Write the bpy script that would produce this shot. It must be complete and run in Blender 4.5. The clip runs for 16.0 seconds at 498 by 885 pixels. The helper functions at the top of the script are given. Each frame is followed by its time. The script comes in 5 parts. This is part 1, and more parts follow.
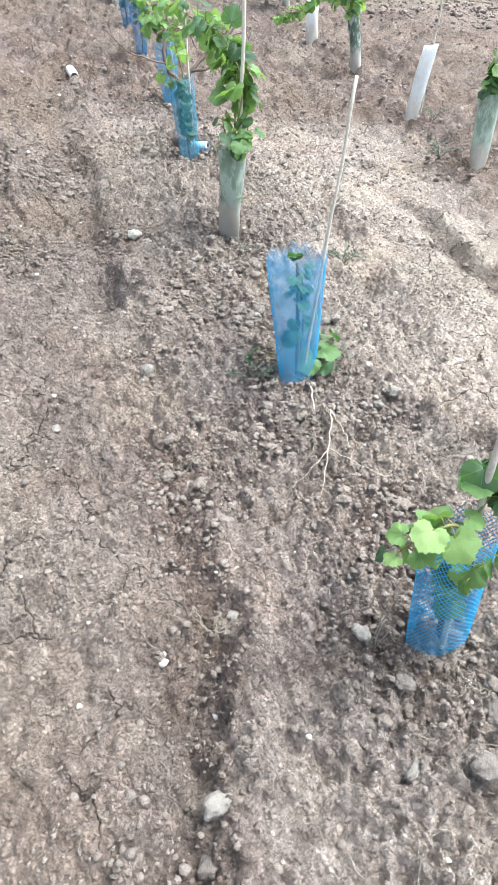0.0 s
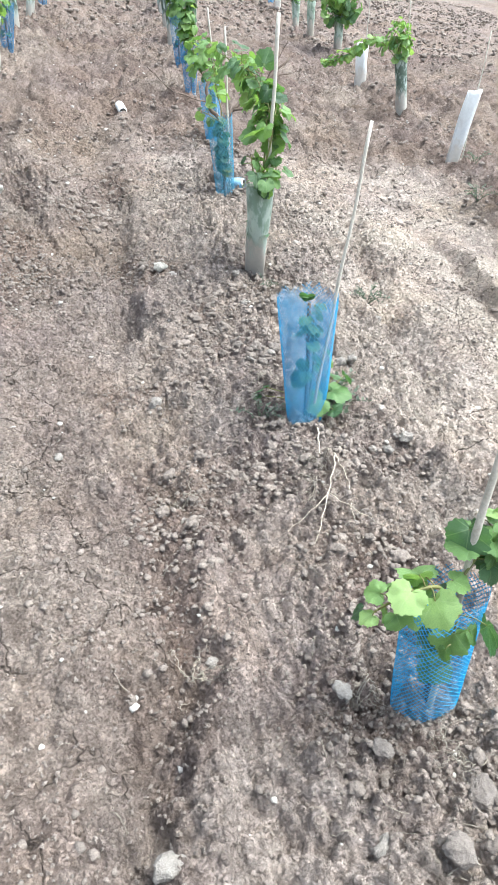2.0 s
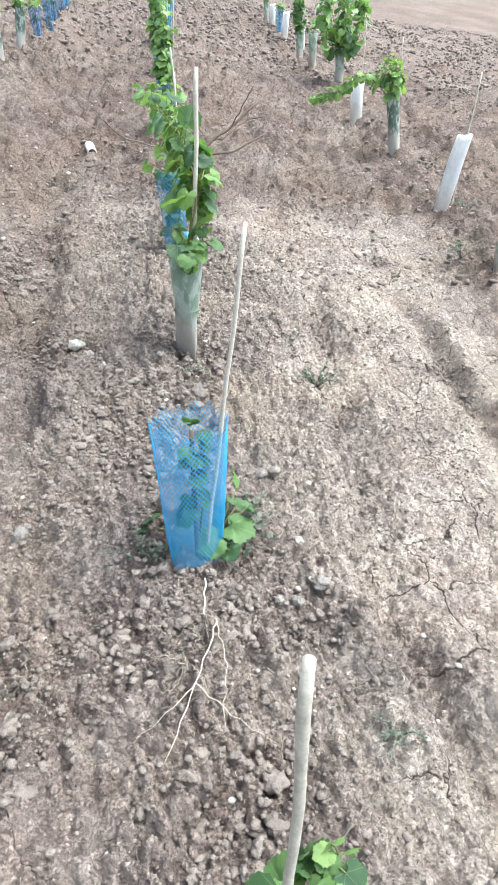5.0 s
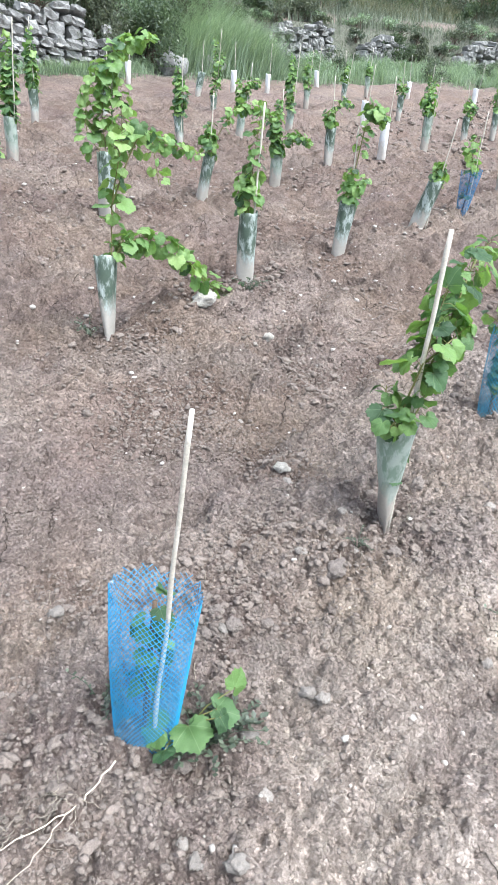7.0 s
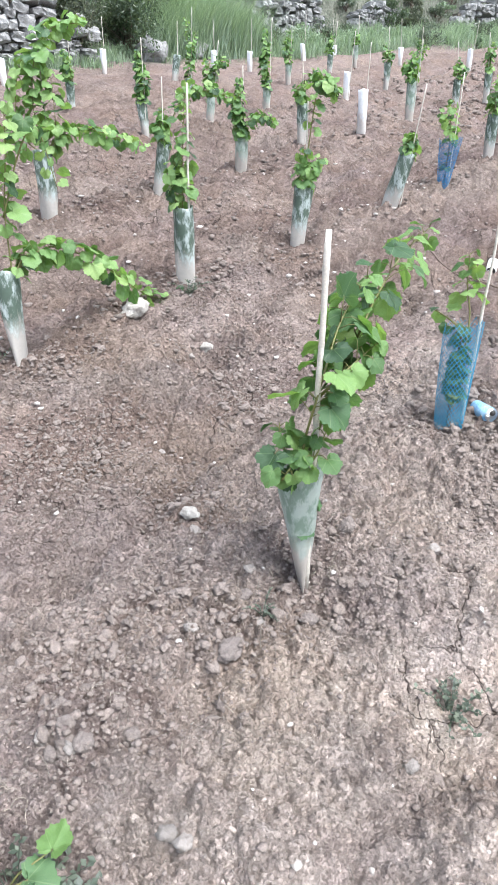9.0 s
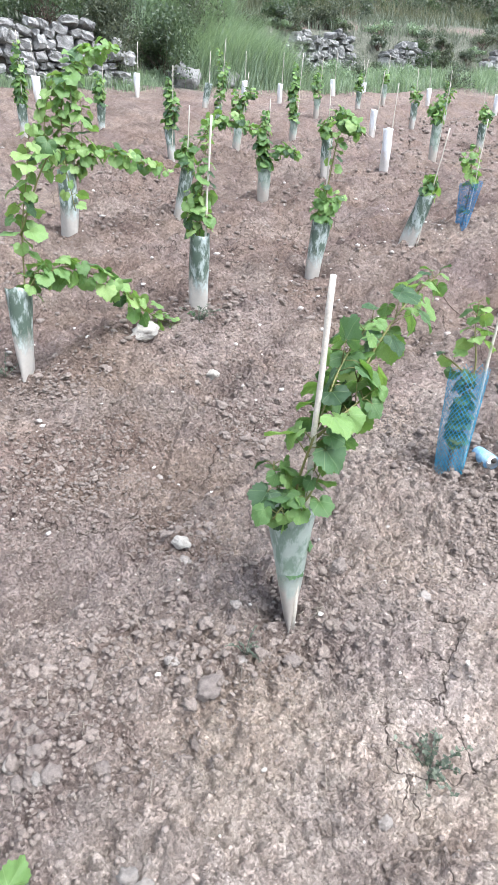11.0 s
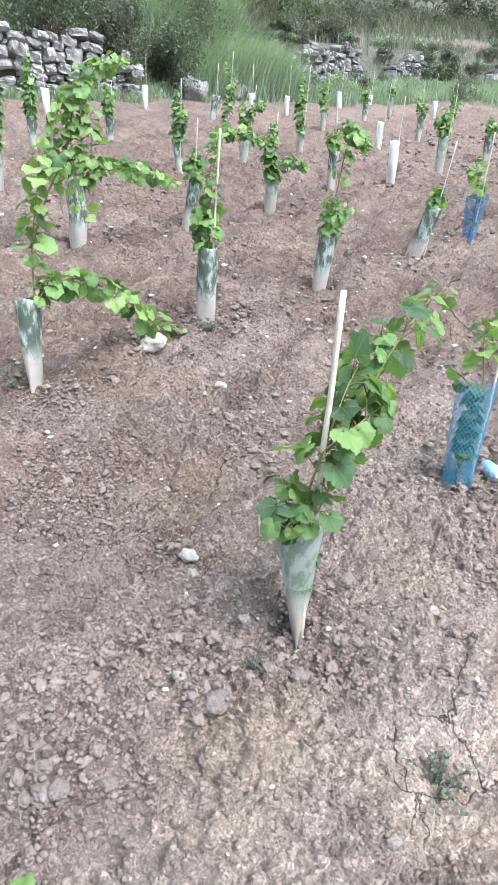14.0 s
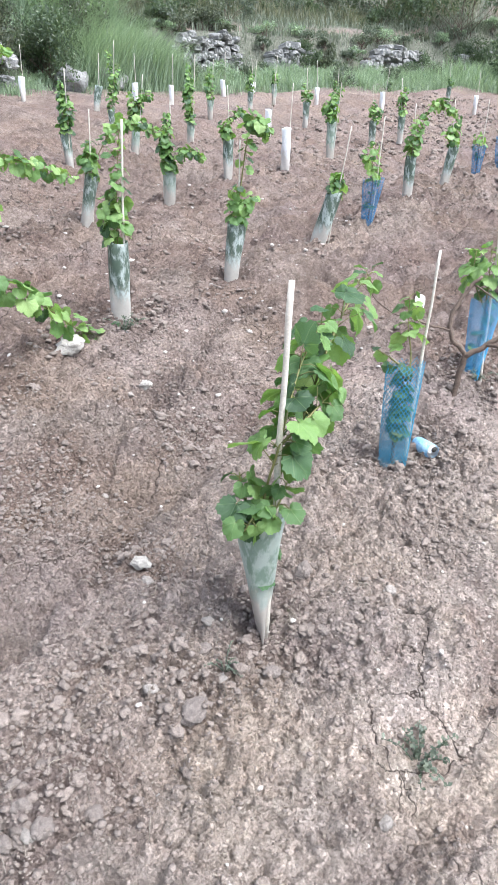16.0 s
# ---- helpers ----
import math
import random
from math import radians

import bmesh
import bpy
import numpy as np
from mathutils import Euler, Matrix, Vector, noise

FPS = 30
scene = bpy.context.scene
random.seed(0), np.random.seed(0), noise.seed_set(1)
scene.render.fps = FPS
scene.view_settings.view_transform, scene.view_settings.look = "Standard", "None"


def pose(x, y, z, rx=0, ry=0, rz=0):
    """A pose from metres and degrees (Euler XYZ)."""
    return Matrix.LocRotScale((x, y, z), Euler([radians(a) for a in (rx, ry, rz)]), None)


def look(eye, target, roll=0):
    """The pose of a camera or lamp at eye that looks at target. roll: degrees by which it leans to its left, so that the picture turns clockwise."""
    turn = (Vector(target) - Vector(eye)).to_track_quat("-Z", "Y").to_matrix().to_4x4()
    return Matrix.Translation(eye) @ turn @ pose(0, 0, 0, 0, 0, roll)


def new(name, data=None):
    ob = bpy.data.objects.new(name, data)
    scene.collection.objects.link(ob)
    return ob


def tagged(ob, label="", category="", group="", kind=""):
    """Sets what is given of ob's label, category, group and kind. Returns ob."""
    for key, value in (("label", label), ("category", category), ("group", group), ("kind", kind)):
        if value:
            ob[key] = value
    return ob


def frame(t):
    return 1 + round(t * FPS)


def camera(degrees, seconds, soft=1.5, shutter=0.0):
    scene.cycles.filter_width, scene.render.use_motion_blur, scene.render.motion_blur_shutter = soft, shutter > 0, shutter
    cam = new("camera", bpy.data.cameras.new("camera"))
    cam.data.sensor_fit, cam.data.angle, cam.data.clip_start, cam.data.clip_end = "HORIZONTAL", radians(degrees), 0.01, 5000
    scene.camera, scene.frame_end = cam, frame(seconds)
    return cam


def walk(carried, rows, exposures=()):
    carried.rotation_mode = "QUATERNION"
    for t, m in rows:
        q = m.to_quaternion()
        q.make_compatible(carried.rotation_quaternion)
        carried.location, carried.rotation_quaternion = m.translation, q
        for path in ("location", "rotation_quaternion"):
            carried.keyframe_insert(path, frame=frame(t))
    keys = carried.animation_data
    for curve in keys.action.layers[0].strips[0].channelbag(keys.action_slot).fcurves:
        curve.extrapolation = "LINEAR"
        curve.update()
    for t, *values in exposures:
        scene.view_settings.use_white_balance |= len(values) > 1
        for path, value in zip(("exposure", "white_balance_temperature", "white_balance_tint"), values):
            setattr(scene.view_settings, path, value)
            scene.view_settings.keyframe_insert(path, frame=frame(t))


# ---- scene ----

# ======== camera and its walk ========
cam = camera(40.930, 16.0, soft=1.0)
PATH = [
    (0.0, (-0.706, -2.789, 1.036), (-0.282, -1.229, -0.143), -0.78),
    (0.5, (-0.666, -2.809, 1.037), (-0.297, -1.230, -0.133), 0.07),
    (1.0, (-0.635, -2.831, 1.036), (-0.271, -1.230, -0.107), -1.25),
    (1.5, (-0.624, -2.850, 1.048), (-0.224, -1.222, -0.042), -1.46),
    (2.0, (-0.595, -2.775, 1.041), (-0.272, -1.140, -0.064), 0.07),
    (2.5, (-0.591, -2.732, 1.057), (-0.313, -1.042, 0.026), 1.01),
    (3.0, (-0.575, -2.744, 1.058), (-0.256, -1.066, 0.018), 0.21),
    (3.5, (-0.536, -2.684, 1.057), (-0.269, -1.004, 0.004), -1.18),
    (4.0, (-0.490, -2.543, 1.068), (-0.170, -0.854, 0.046), 0.32),
    (4.2, (-0.446, -2.512, 1.067), (-0.100, -0.858, -0.002), 0.08),
    (6.3, (0.400, -2.024, 1.209), (0.041, -0.286, 0.287), 1.77),
    (6.5, (0.469, -1.973, 1.195), (-0.075, -0.255, 0.328), 2.74),
    (7.0, (0.664, -1.863, 1.213), (-0.330, -0.351, 0.361), 4.35),
    (7.5, (0.751, -1.744, 1.195), (-0.260, -0.271, 0.295), 1.85),
    (8.0, (0.693, -1.495, 1.182), (-0.372, -0.036, 0.323), 0.63),
    (8.2, (0.706, -1.393, 1.202), (-0.296, 0.083, 0.298), -0.84),
    (10.3, (0.782, -1.271, 1.252), (-0.355, 0.140, 0.405), 1.86),
    (10.5, (0.782, -1.271, 1.259), (-0.345, 0.157, 0.428), 2.13),
    (11.0, (0.773, -1.265, 1.260), (-0.309, 0.195, 0.424), 3.34),
    (11.5, (0.783, -1.256, 1.261), (-0.226, 0.261, 0.436), 2.90),
    (12.0, (0.779, -1.261, 1.270), (-0.239, 0.253, 0.452), 3.35),
    (12.5, (0.777, -1.257, 1.272), (-0.249, 0.251, 0.453), 3.22),
    (13.0, (0.770, -1.256, 1.270), (-0.250, 0.260, 0.458), 3.53),
    (13.5, (0.774, -1.259, 1.276), (-0.273, 0.246, 0.479), 2.93),
    (14.0, (0.761, -1.268, 1.271), (-0.340, 0.191, 0.459), 3.44),
    (14.5, (0.752, -1.259, 1.262), (-0.310, 0.207, 0.411), 3.44),
    (15.0, (0.721, -1.264, 1.266), (-0.306, 0.226, 0.416), 3.82),
    (15.5, (0.680, -1.293, 1.265), (-0.283, 0.265, 0.461), 2.08),
    (16.0, (0.651, -1.295, 1.265), (-0.219, 0.306, 0.441), 1.82),
]
walk(cam, [(t, look(e, g, r)) for t, e, g, r in PATH],
     exposures=((0.0, 1.94, 5990, 2), (4.2, 1.92, 5990, 2), (6.3, 1.67, 5900, 4), (8.2, 1.70, 5950, 10), (10.3, 1.72, 5930, 10), (16.0, 1.73, 5930, 10)))

# ======== world and light ========
world = bpy.data.worlds.new("overcast_sky")
scene.world = world
world.use_nodes = True
wn = world.node_tree.nodes
sky = wn.new("ShaderNodeTexSky")
sky.sky_type, sky.sun_disc = "NISHITA", False
sky.sun_elevation, sky.sun_rotation = radians(62), radians(95)
sky.dust_density = 2.0
haze = wn.new("ShaderNodeHueSaturation")
haze.inputs["Saturation"].default_value = 0.45
world.node_tree.links.new(sky.outputs[0], haze.inputs["Color"])
world.node_tree.links.new(haze.outputs[0], wn["Background"].inputs[0])
wn["Background"].inputs[1].default_value = 0.125

sun_data = bpy.data.lights.new("sun", "SUN")
sun_data.energy, sun_data.angle, sun_data.color = 2.3, radians(44), (1.0, 0.96, 0.90)
sun = new("sun", sun_data)
sun.matrix_world = look((4.8, -0.4, 9), (0, 0, 0))


# ======== material helpers ========
def material(name):
    m = bpy.data.materials.new(name)
    m.use_nodes = True
    nt = m.node_tree
    return m, nt, nt.nodes["Principled BSDF"], nt.nodes["Material Output"]


def node(nt, kind, operation="", data_type="", blend_type="", feature="", attribute_name="", voronoi_dimensions=""):
    n = nt.nodes.new(kind)
    if operation:
        n.operation = operation
    if data_type:
        n.data_type = data_type
    if blend_type:
        n.blend_type = blend_type
    if feature:
        n.feature = feature
    if attribute_name:
        n.attribute_name = attribute_name
    if voronoi_dimensions:
        n.voronoi_dimensions = voronoi_dimensions
    return n


def noise_node(nt, scale, detail=4, rough=0.6, coord="Object", distort=0.0):
    tc = node(nt, "ShaderNodeTexCoord")
    n = node(nt, "ShaderNodeTexNoise")
    n.inputs["Scale"].default_value, n.inputs["Detail"].default_value = scale, detail
    n.inputs["Roughness"].default_value, n.inputs["Distortion"].default_value = rough, distort
    nt.links.new(tc.outputs[coord], n.inputs["Vector"])
    return n


def ramp(nt, source, stops):
    r = node(nt, "ShaderNodeValToRGB")
    while len(r.color_ramp.elements) < len(stops):
        r.color_ramp.elements.new(0.5)
    for e, (at, c) in zip(r.color_ramp.elements, stops):
        e.position, e.color = at, (*c, 1) if len(c) == 3 else c
    nt.links.new(source, r.inputs[0])
    return r


def mixc(nt, a, b, f, mode="MIX"):
    n = node(nt, "ShaderNodeMix", data_type="RGBA", blend_type=mode)
    for sock, v in ((n.inputs[6], a), (n.inputs[7], b), (n.inputs[0], f)):
        if isinstance(v, (int, float)):
            sock.default_value = v
        elif isinstance(v, tuple):
            sock.default_value = (*v, 1)
        else:
            nt.links.new(v, sock)
    return n.outputs[2]


def bump(nt, bsdf, height, strength, dist, normal=None):
    b = node(nt, "ShaderNodeBump")
    b.inputs["Strength"].default_value, b.inputs["Distance"].default_value = strength, dist
    nt.links.new(height, b.inputs["Height"])
    if normal is not None:
        nt.links.new(normal, b.inputs["Normal"])
    if bsdf is not None:
        nt.links.new(b.outputs[0], bsdf.inputs["Normal"])
    return b.outputs[0]


def plain(name, dark, light, scale, rough, bump_mm=1.0, coord="Object", rand=0.0, metal=0.0):
    """A two-tone grained surface; rand: how far each object or island shifts in brightness."""
    m, nt, b, out = material(name)
    n1, n2 = noise_node(nt, scale, 5, 0.65, coord), noise_node(nt, scale * 5.3, 3, 0.6, coord)
    c = mixc(nt, ramp(nt, n1.outputs[0], [(0.32, dark), (0.68, light)]).outputs[0],
             ramp(nt, n2.outputs[0], [(0.3, tuple(v * 0.8 for v in dark)), (0.7, tuple(min(1, v * 1.08) for v in light))]).outputs[0], 0.4)
    if rand:
        oi = node(nt, "ShaderNodeObjectInfo")
        geo = node(nt, "ShaderNodeNewGeometry")
        add = node(nt, "ShaderNodeMath", operation="ADD")
        fr = node(nt, "ShaderNodeMath", operation="FRACT")
        nt.links.new(oi.outputs["Random"], add.inputs[0])
        nt.links.new(geo.outputs["Random Per Island"], add.inputs[1])
        nt.links.new(add.outputs[0], fr.inputs[0])
        rr = ramp(nt, fr.outputs[0], [(0, (1 - rand,) * 3), (1, (1 + rand * 0.0 + 0.0,) * 3)])
        c = mixc(nt, c, rr.outputs[0], 1.0, "MULTIPLY")
    nt.links.new(c, b.inputs["Base Color"])
    b.inputs["Roughness"].default_value, b.inputs["Metallic"].default_value = rough, metal
    bump(nt, b, n2.outputs[0], 0.6, bump_mm / 1000)
    return m


def crumbs(nt, scale, coord, randomness=1.0):
    v = node(nt, "ShaderNodeTexVoronoi", feature="F1")
    v.inputs["Scale"].default_value, v.inputs["Randomness"].default_value = scale, randomness
    nt.links.new(coord, v.inputs["Vector"])
    sep = node(nt, "ShaderNodeSeparateColor")
    nt.links.new(v.outputs["Color"], sep.inputs[0])
    return v.outputs["Distance"], sep.outputs[0]


def times(nt, a, b, op="MULTIPLY"):
    n = node(nt, "ShaderNodeMath", operation=op)
    for sock, v in zip(n.inputs, (a, b)):
        if isinstance(v, (int, float)):
            sock.default_value = v
        else:
            nt.links.new(v, sock)
    return n.outputs[0]


def soil_material():
    m, nt, b, out = material("dry_soil")
    tc = node(nt, "ShaderNodeTexCoord")
    big, mid, fine = noise_node(nt, 1.3, 5, 0.6), noise_node(nt, 14, 6, 0.7), noise_node(nt, 85, 5, 0.75)
    wob = node(nt, "ShaderNodeVectorMath", operation="MULTIPLY_ADD")
    wob.inputs[1].default_value = (0.016, 0.016, 0.016)
    nt.links.new(fine.outputs["Color"], wob.inputs[0])
    nt.links.new(tc.outputs["Object"], wob.inputs[2])
    d1, c1 = crumbs(nt, 42, wob.outputs[0])
    d2, c2 = crumbs(nt, 105, wob.outputs[0])
    d3, c3 = crumbs(nt, 15, wob.outputs[0])
    at = node(nt, "ShaderNodeAttribute", attribute_name="crust")
    green = node(nt, "ShaderNodeAttribute", attribute_name="turf")
    crumb = ramp(nt, mid.outputs[0], [(0.3, (0.39, 0.330, 0.290)), (0.52, (0.45, 0.386, 0.342)), (0.72, (0.50, 0.435, 0.388))])
    crust = ramp(nt, mid.outputs[0], [(0.3, (0.485, 0.415, 0.354)), (0.5, (0.55, 0.476, 0.41)), (0.75, (0.605, 0.534, 0.468))])
    c = mixc(nt, crumb.outputs[0], crust.outputs[0], at.outputs["Fac"])
    # browner turned soil, with shade of furrows and rough rows multiplied into the colour
    dug_and_shade = node(nt, "ShaderNodeAttribute", attribute_name="dug_and_shade")
    c = mixc(nt, c, mixc(nt, c, (0.54, 0.495, 0.48), 1.0, "MULTIPLY"), dug_and_shade.outputs["Fac"])
    hue = noise_node(nt, 2.1, 3, 0.55, distort=0.5)
    c = mixc(nt, c, ramp(nt, hue.outputs[0], [(0.36, (0.95, 0.97, 0.99)), (0.5, (1.0, 1.0, 1.0)), (0.62, (1.04, 1.0, 0.955))]).outputs[0], 0.7, "MULTIPLY")
    c = mixc(nt, c, ramp(nt, big.outputs[0], [(0.3, (0.84, 0.80, 0.85)), (0.7, (1.0, 0.99, 0.95))]).outputs[0], 0.9, "MULTIPLY")
    c = mixc(nt, c, ramp(nt, fine.outputs[0], [(0.30, (0.60, 0.59, 0.58)), (0.5, (0.97, 0.97, 0.97)), (0.70, (1.25, 1.24, 1.22))]).outputs[0], 0.95, "MULTIPLY")
    tone = ramp(nt, c1, [(0.0, (0.84, 0.83, 0.82)), (0.8, (1.03, 1.03, 1.03)), (1.0, (1.2, 1.2, 1.18))])
    tone2 = ramp(nt, c2, [(0.0, (0.78, 0.77, 0.76)), (0.90, (1.03, 1.03, 1.03)), (1.0, (1.30, 1.29, 1.26))])
    c = mixc(nt, c, ramp(nt, c3, [(0.0, (0.82, 0.80, 0.80)), (0.6, (1.02, 1.02, 1.02)), (1.0, (1.1, 1.1, 1.1))]).outputs[0], 0.8, "MULTIPLY")
    c = mixc(nt, c, tone.outputs[0], 0.65, "MULTIPLY")
    c = mixc(nt, c, tone2.outputs[0], 0.7, "MULTIPLY")
    # drying cracks: warped cell borders, only where the crust is smooth
    warp = noise_node(nt, 7, 4, 0.6)
    add = node(nt, "ShaderNodeVectorMath", operation="MULTIPLY_ADD")
    add.inputs[1].default_value = (0.16, 0.16, 0.0)
    nt.links.new(warp.outputs["Color"], add.inputs[0])
    nt.links.new(tc.outputs["Object"], add.inputs[2])
    vor = node(nt, "ShaderNodeTexVoronoi", feature="DISTANCE_TO_EDGE", voronoi_dimensions="2D")
    vor.inputs["Scale"].default_value = 4.6
    nt.links.new(add.outputs[0], vor.inputs["Vector"])
    dry = node(nt, "ShaderNodeAttribute", attribute_name="crackle")
    gate = noise_node(nt, 3.1, 2, 0.5)
    line = ramp(nt, vor.outputs[0], [(0.0, (1, 1, 1)), (0.020, (0, 0, 0))])
    gr = ramp(nt, gate.outputs[0], [(0.42, (0, 0, 0)), (0.5, (1, 1, 1))])
    open_crack = times(nt, times(nt, line.outputs[0], gr.outputs[0]), ramp(nt, dry.outputs["Fac"], [(0.45, (0, 0, 0)), (0.75, (1, 1, 1))]).outputs[0])
    c = mixc(nt, c, (0.085, 0.066, 0.055), open_crack)
    turf = ramp(nt, mid.outputs[0], [(0.3, (0.10, 0.11, 0.085)), (0.7, (0.20, 0.20, 0.16))])
    c = mixc(nt, c, turf.outputs[0], green.outputs["Fac"])
    nt.links.new(c, b.inputs["Base Color"])
    b.inputs["Roughness"].default_value = 0.95
    b.inputs["Specular IOR Level"].default_value = 0.12
    n = bump(nt, None, mid.outputs[0], 1.0, 0.015)
    n = bump(nt, None, times(nt, 1.0, d3, "SUBTRACT"), 1.0, 0.02, n)
    n = bump(nt, None, fine.outputs[0], 1.0, 0.012, n)
    n = bump(nt, None, times(nt, 1.0, d1, "SUBTRACT"), 1.0, 0.014, n)
    n = bump(nt, None, times(nt, 1.0, d2, "SUBTRACT"), 1.0, 0.008, n)
    bump(nt, b, times(nt, 1.0, open_crack, "SUBTRACT"), 0.8, 0.012, n)
    return m


def leaf_material(name, dark, mid, light, through_col, yellow=0.1, veins=False):
    m, nt, b, out = material(name)
    oi, geo = node(nt, "ShaderNodeObjectInfo"), node(nt, "ShaderNodeNewGeometry")
    add, fr = node(nt, "ShaderNodeMath", operation="ADD"), node(nt, "ShaderNodeMath", operation="FRACT")
    nt.links.new(oi.outputs["Random"], add.inputs[0])
    nt.links.new(geo.outputs["Random Per Island"], add.inputs[1])
    nt.links.new(add.outputs[0], fr.inputs[0])
    tone = ramp(nt, fr.outputs[0], [(0.0, dark), (0.5, mid), (1.0 - yellow, light), (1.0, (light[0] * 1.05, light[1] * 1.04, light[2] * 1.04))])
    n1 = noise_node(nt, 45, 4, 0.6)
    c = mixc(nt, tone.outputs[0], ramp(nt, n1.outputs[0], [(0.3, (0.72, 0.76, 0.7)), (0.7, (1.15, 1.12, 1.0))]).outputs[0], 0.8, "MULTIPLY")
    if veins:
        la, sp = node(nt, "ShaderNodeAttribute", attribute_name="leaf_at"), node(nt, "ShaderNodeSeparateXYZ")
        nt.links.new(la.outputs["Vector"], sp.inputs[0])
        ang = times(nt, sp.outputs[0], times(nt, sp.outputs[1], 0.02, "ADD"), "ARCTAN2")
        rib = times(nt, times(nt, times(nt, ang, 3.1), 0.0, "SINE"), 0.0, "ABSOLUTE")
        far = node(nt, "ShaderNodeVectorMath", operation="LENGTH")
        nt.links.new(la.outputs["Vector"], far.inputs[0])
        wide = times(nt, rib, far.outputs["Value"])
        c = mixc(nt, c, mixc(nt, c, (0.45, 0.55, 0.3), 0.2), ramp(nt, wide, [(0.0, (1, 1, 1)), (0.045, (0, 0, 0))]).outputs[0])
    nt.links.new(c, b.inputs["Base Color"])
    b.inputs["Roughness"].default_value = 0.42
    bump(nt, b, n1.outputs[0], 0.5, 0.004)
    tr = node(nt, "ShaderNodeBsdfTranslucent")
    nt.links.new(mixc(nt, c, through_col, 1.0, "MULTIPLY"), tr.inputs["Color"])
    mx = node(nt, "ShaderNodeMixShader")
    mx.inputs[0].default_value = 0.4
    nt.links.new(b.outputs[0], mx.inputs[1])
    nt.links.new(tr.outputs[0], mx.inputs[2])
    nt.links.new(mx.outputs[0], out.inputs["Surface"])
    return m


def sheet_plastic(name, clean, mould, dust, alpha, mould_at):
    """Thin clouded plastic: milky, partly see-through, with algae and a dusty foot."""
    m, nt, b, out = material(name)
    n1, n2 = noise_node(nt, 26, 5, 0.65, "Object", 0.15), noise_node(nt, 60, 3, 0.6)
    squash = node(nt, "ShaderNodeVectorMath", operation="MULTIPLY")
    squash.inputs[1].default_value = (1, 1, 0.42)
    nt.links.new(n1.inputs["Vector"].links[0].from_socket, squash.inputs[0])
    nt.links.new(squash.outputs[0], n1.inputs["Vector"])
    tc, sep = node(nt, "ShaderNodeTexCoord"), node(nt, "ShaderNodeSeparateXYZ")
    nt.links.new(tc.outputs["Object"], sep.inputs[0])
    add = node(nt, "ShaderNodeMath", operation="MULTIPLY_ADD")
    add.inputs[1].default_value, add.inputs[2].default_value = 0.34, -0.11
    nt.links.new(n1.outputs[0], add.inputs[0])
    sub = node(nt, "ShaderNodeMath", operation="SUBTRACT")
    nt.links.new(sep.outputs[2], sub.inputs[0])
    nt.links.new(add.outputs[0], sub.inputs[1])
    foot = ramp(nt, sub.outputs[0], [(0.07, (1, 1, 1)), (0.14, (0, 0, 0))])
    spots = ramp(nt, n1.outputs[0], [(mould_at - 0.06, (0, 0, 0)), (mould_at + 0.05, (1, 1, 1))])
    c = mixc(nt, clean, mould, spots.outputs[0])
    c = mixc(nt, c, dust, foot.outputs[0])
    c = mixc(nt, c, ramp(nt, n2.outputs[0], [(0.3, (0.85, 0.85, 0.85)), (0.7, (1, 1, 1))]).outputs[0], 0.7, "MULTIPLY")
    nt.links.new(c, b.inputs["Base Color"])
    b.inputs["Roughness"].default_value = 0.32
    bump(nt, b, n1.outputs[0], 0.3, 0.004)
    tr, tp = node(nt, "ShaderNodeBsdfTranslucent"), node(nt, "ShaderNodeBsdfTransparent")
    nt.links.new(c, tr.inputs["Color"])
    m1, m2 = node(nt, "ShaderNodeMixShader"), node(nt, "ShaderNodeMixShader")
    m1.inputs[0].default_value = 0.45
    nt.links.new(b.outputs[0], m1.inputs[1])
    nt.links.new(tr.outputs[0], m1.inputs[2])
    see = node(nt, "ShaderNodeMath", operation="MULTIPLY_ADD")
    see.inputs[1].default_value, see.inputs[2].default_value = -alpha, alpha
    nt.links.new(foot.outputs[0], see.inputs[0])
    nt.links.new(see.outputs[0], m2.inputs[0])
    nt.links.new(m1.outputs[0], m2.inputs[1])
    nt.links.new(tp.outputs[0], m2.inputs[2])
    nt.links.new(m2.outputs[0], out.inputs["Surface"])
    return m


SOIL = soil_material()
CLOD = plain("soil_lump", (0.188, 0.151, 0.130), (0.345, 0.287, 0.248), 70, 0.95, 14, rand=0.3)
LUMP = plain("large_soil_lump", (0.19, 0.155, 0.137), (0.34, 0.29, 0.258), 4.5, 0.95, 120, rand=0.12)
STONE = plain("pale_limestone", (0.30, 0.258, 0.228), (0.48, 0.425, 0.38), 30, 0.85, 6, rand=0.3)
LOOSE_STONE = plain("rounded_limestone", (0.31, 0.27, 0.24), (0.50, 0.45, 0.405), 3.5, 0.85, 60, rand=0.3)
PEBBLE = plain("white_pebble", (0.45, 0.405, 0.36), (0.68, 0.63, 0.58), 60, 0.85, 3, rand=0.35)
WHITE_STONE = plain("white_limestone", (0.37, 0.34, 0.30), (0.54, 0.505, 0.455), 3.5, 0.85, 40)
WALL_STONE = plain("weathered_wall_stone", (0.17, 0.168, 0.16), (0.50, 0.495, 0.48), 2.2, 0.9, 60, rand=0.4)
WALL_EARTH = plain("wall_core_earth", (0.06, 0.055, 0.045), (0.14, 0.12, 0.1), 8, 0.95, 6)
LEAF = leaf_material("vine_leaf", (0.085, 0.165, 0.062), (0.145, 0.26, 0.09), (0.205, 0.34, 0.118), (1.25, 1.3, 0.6), veins=True)
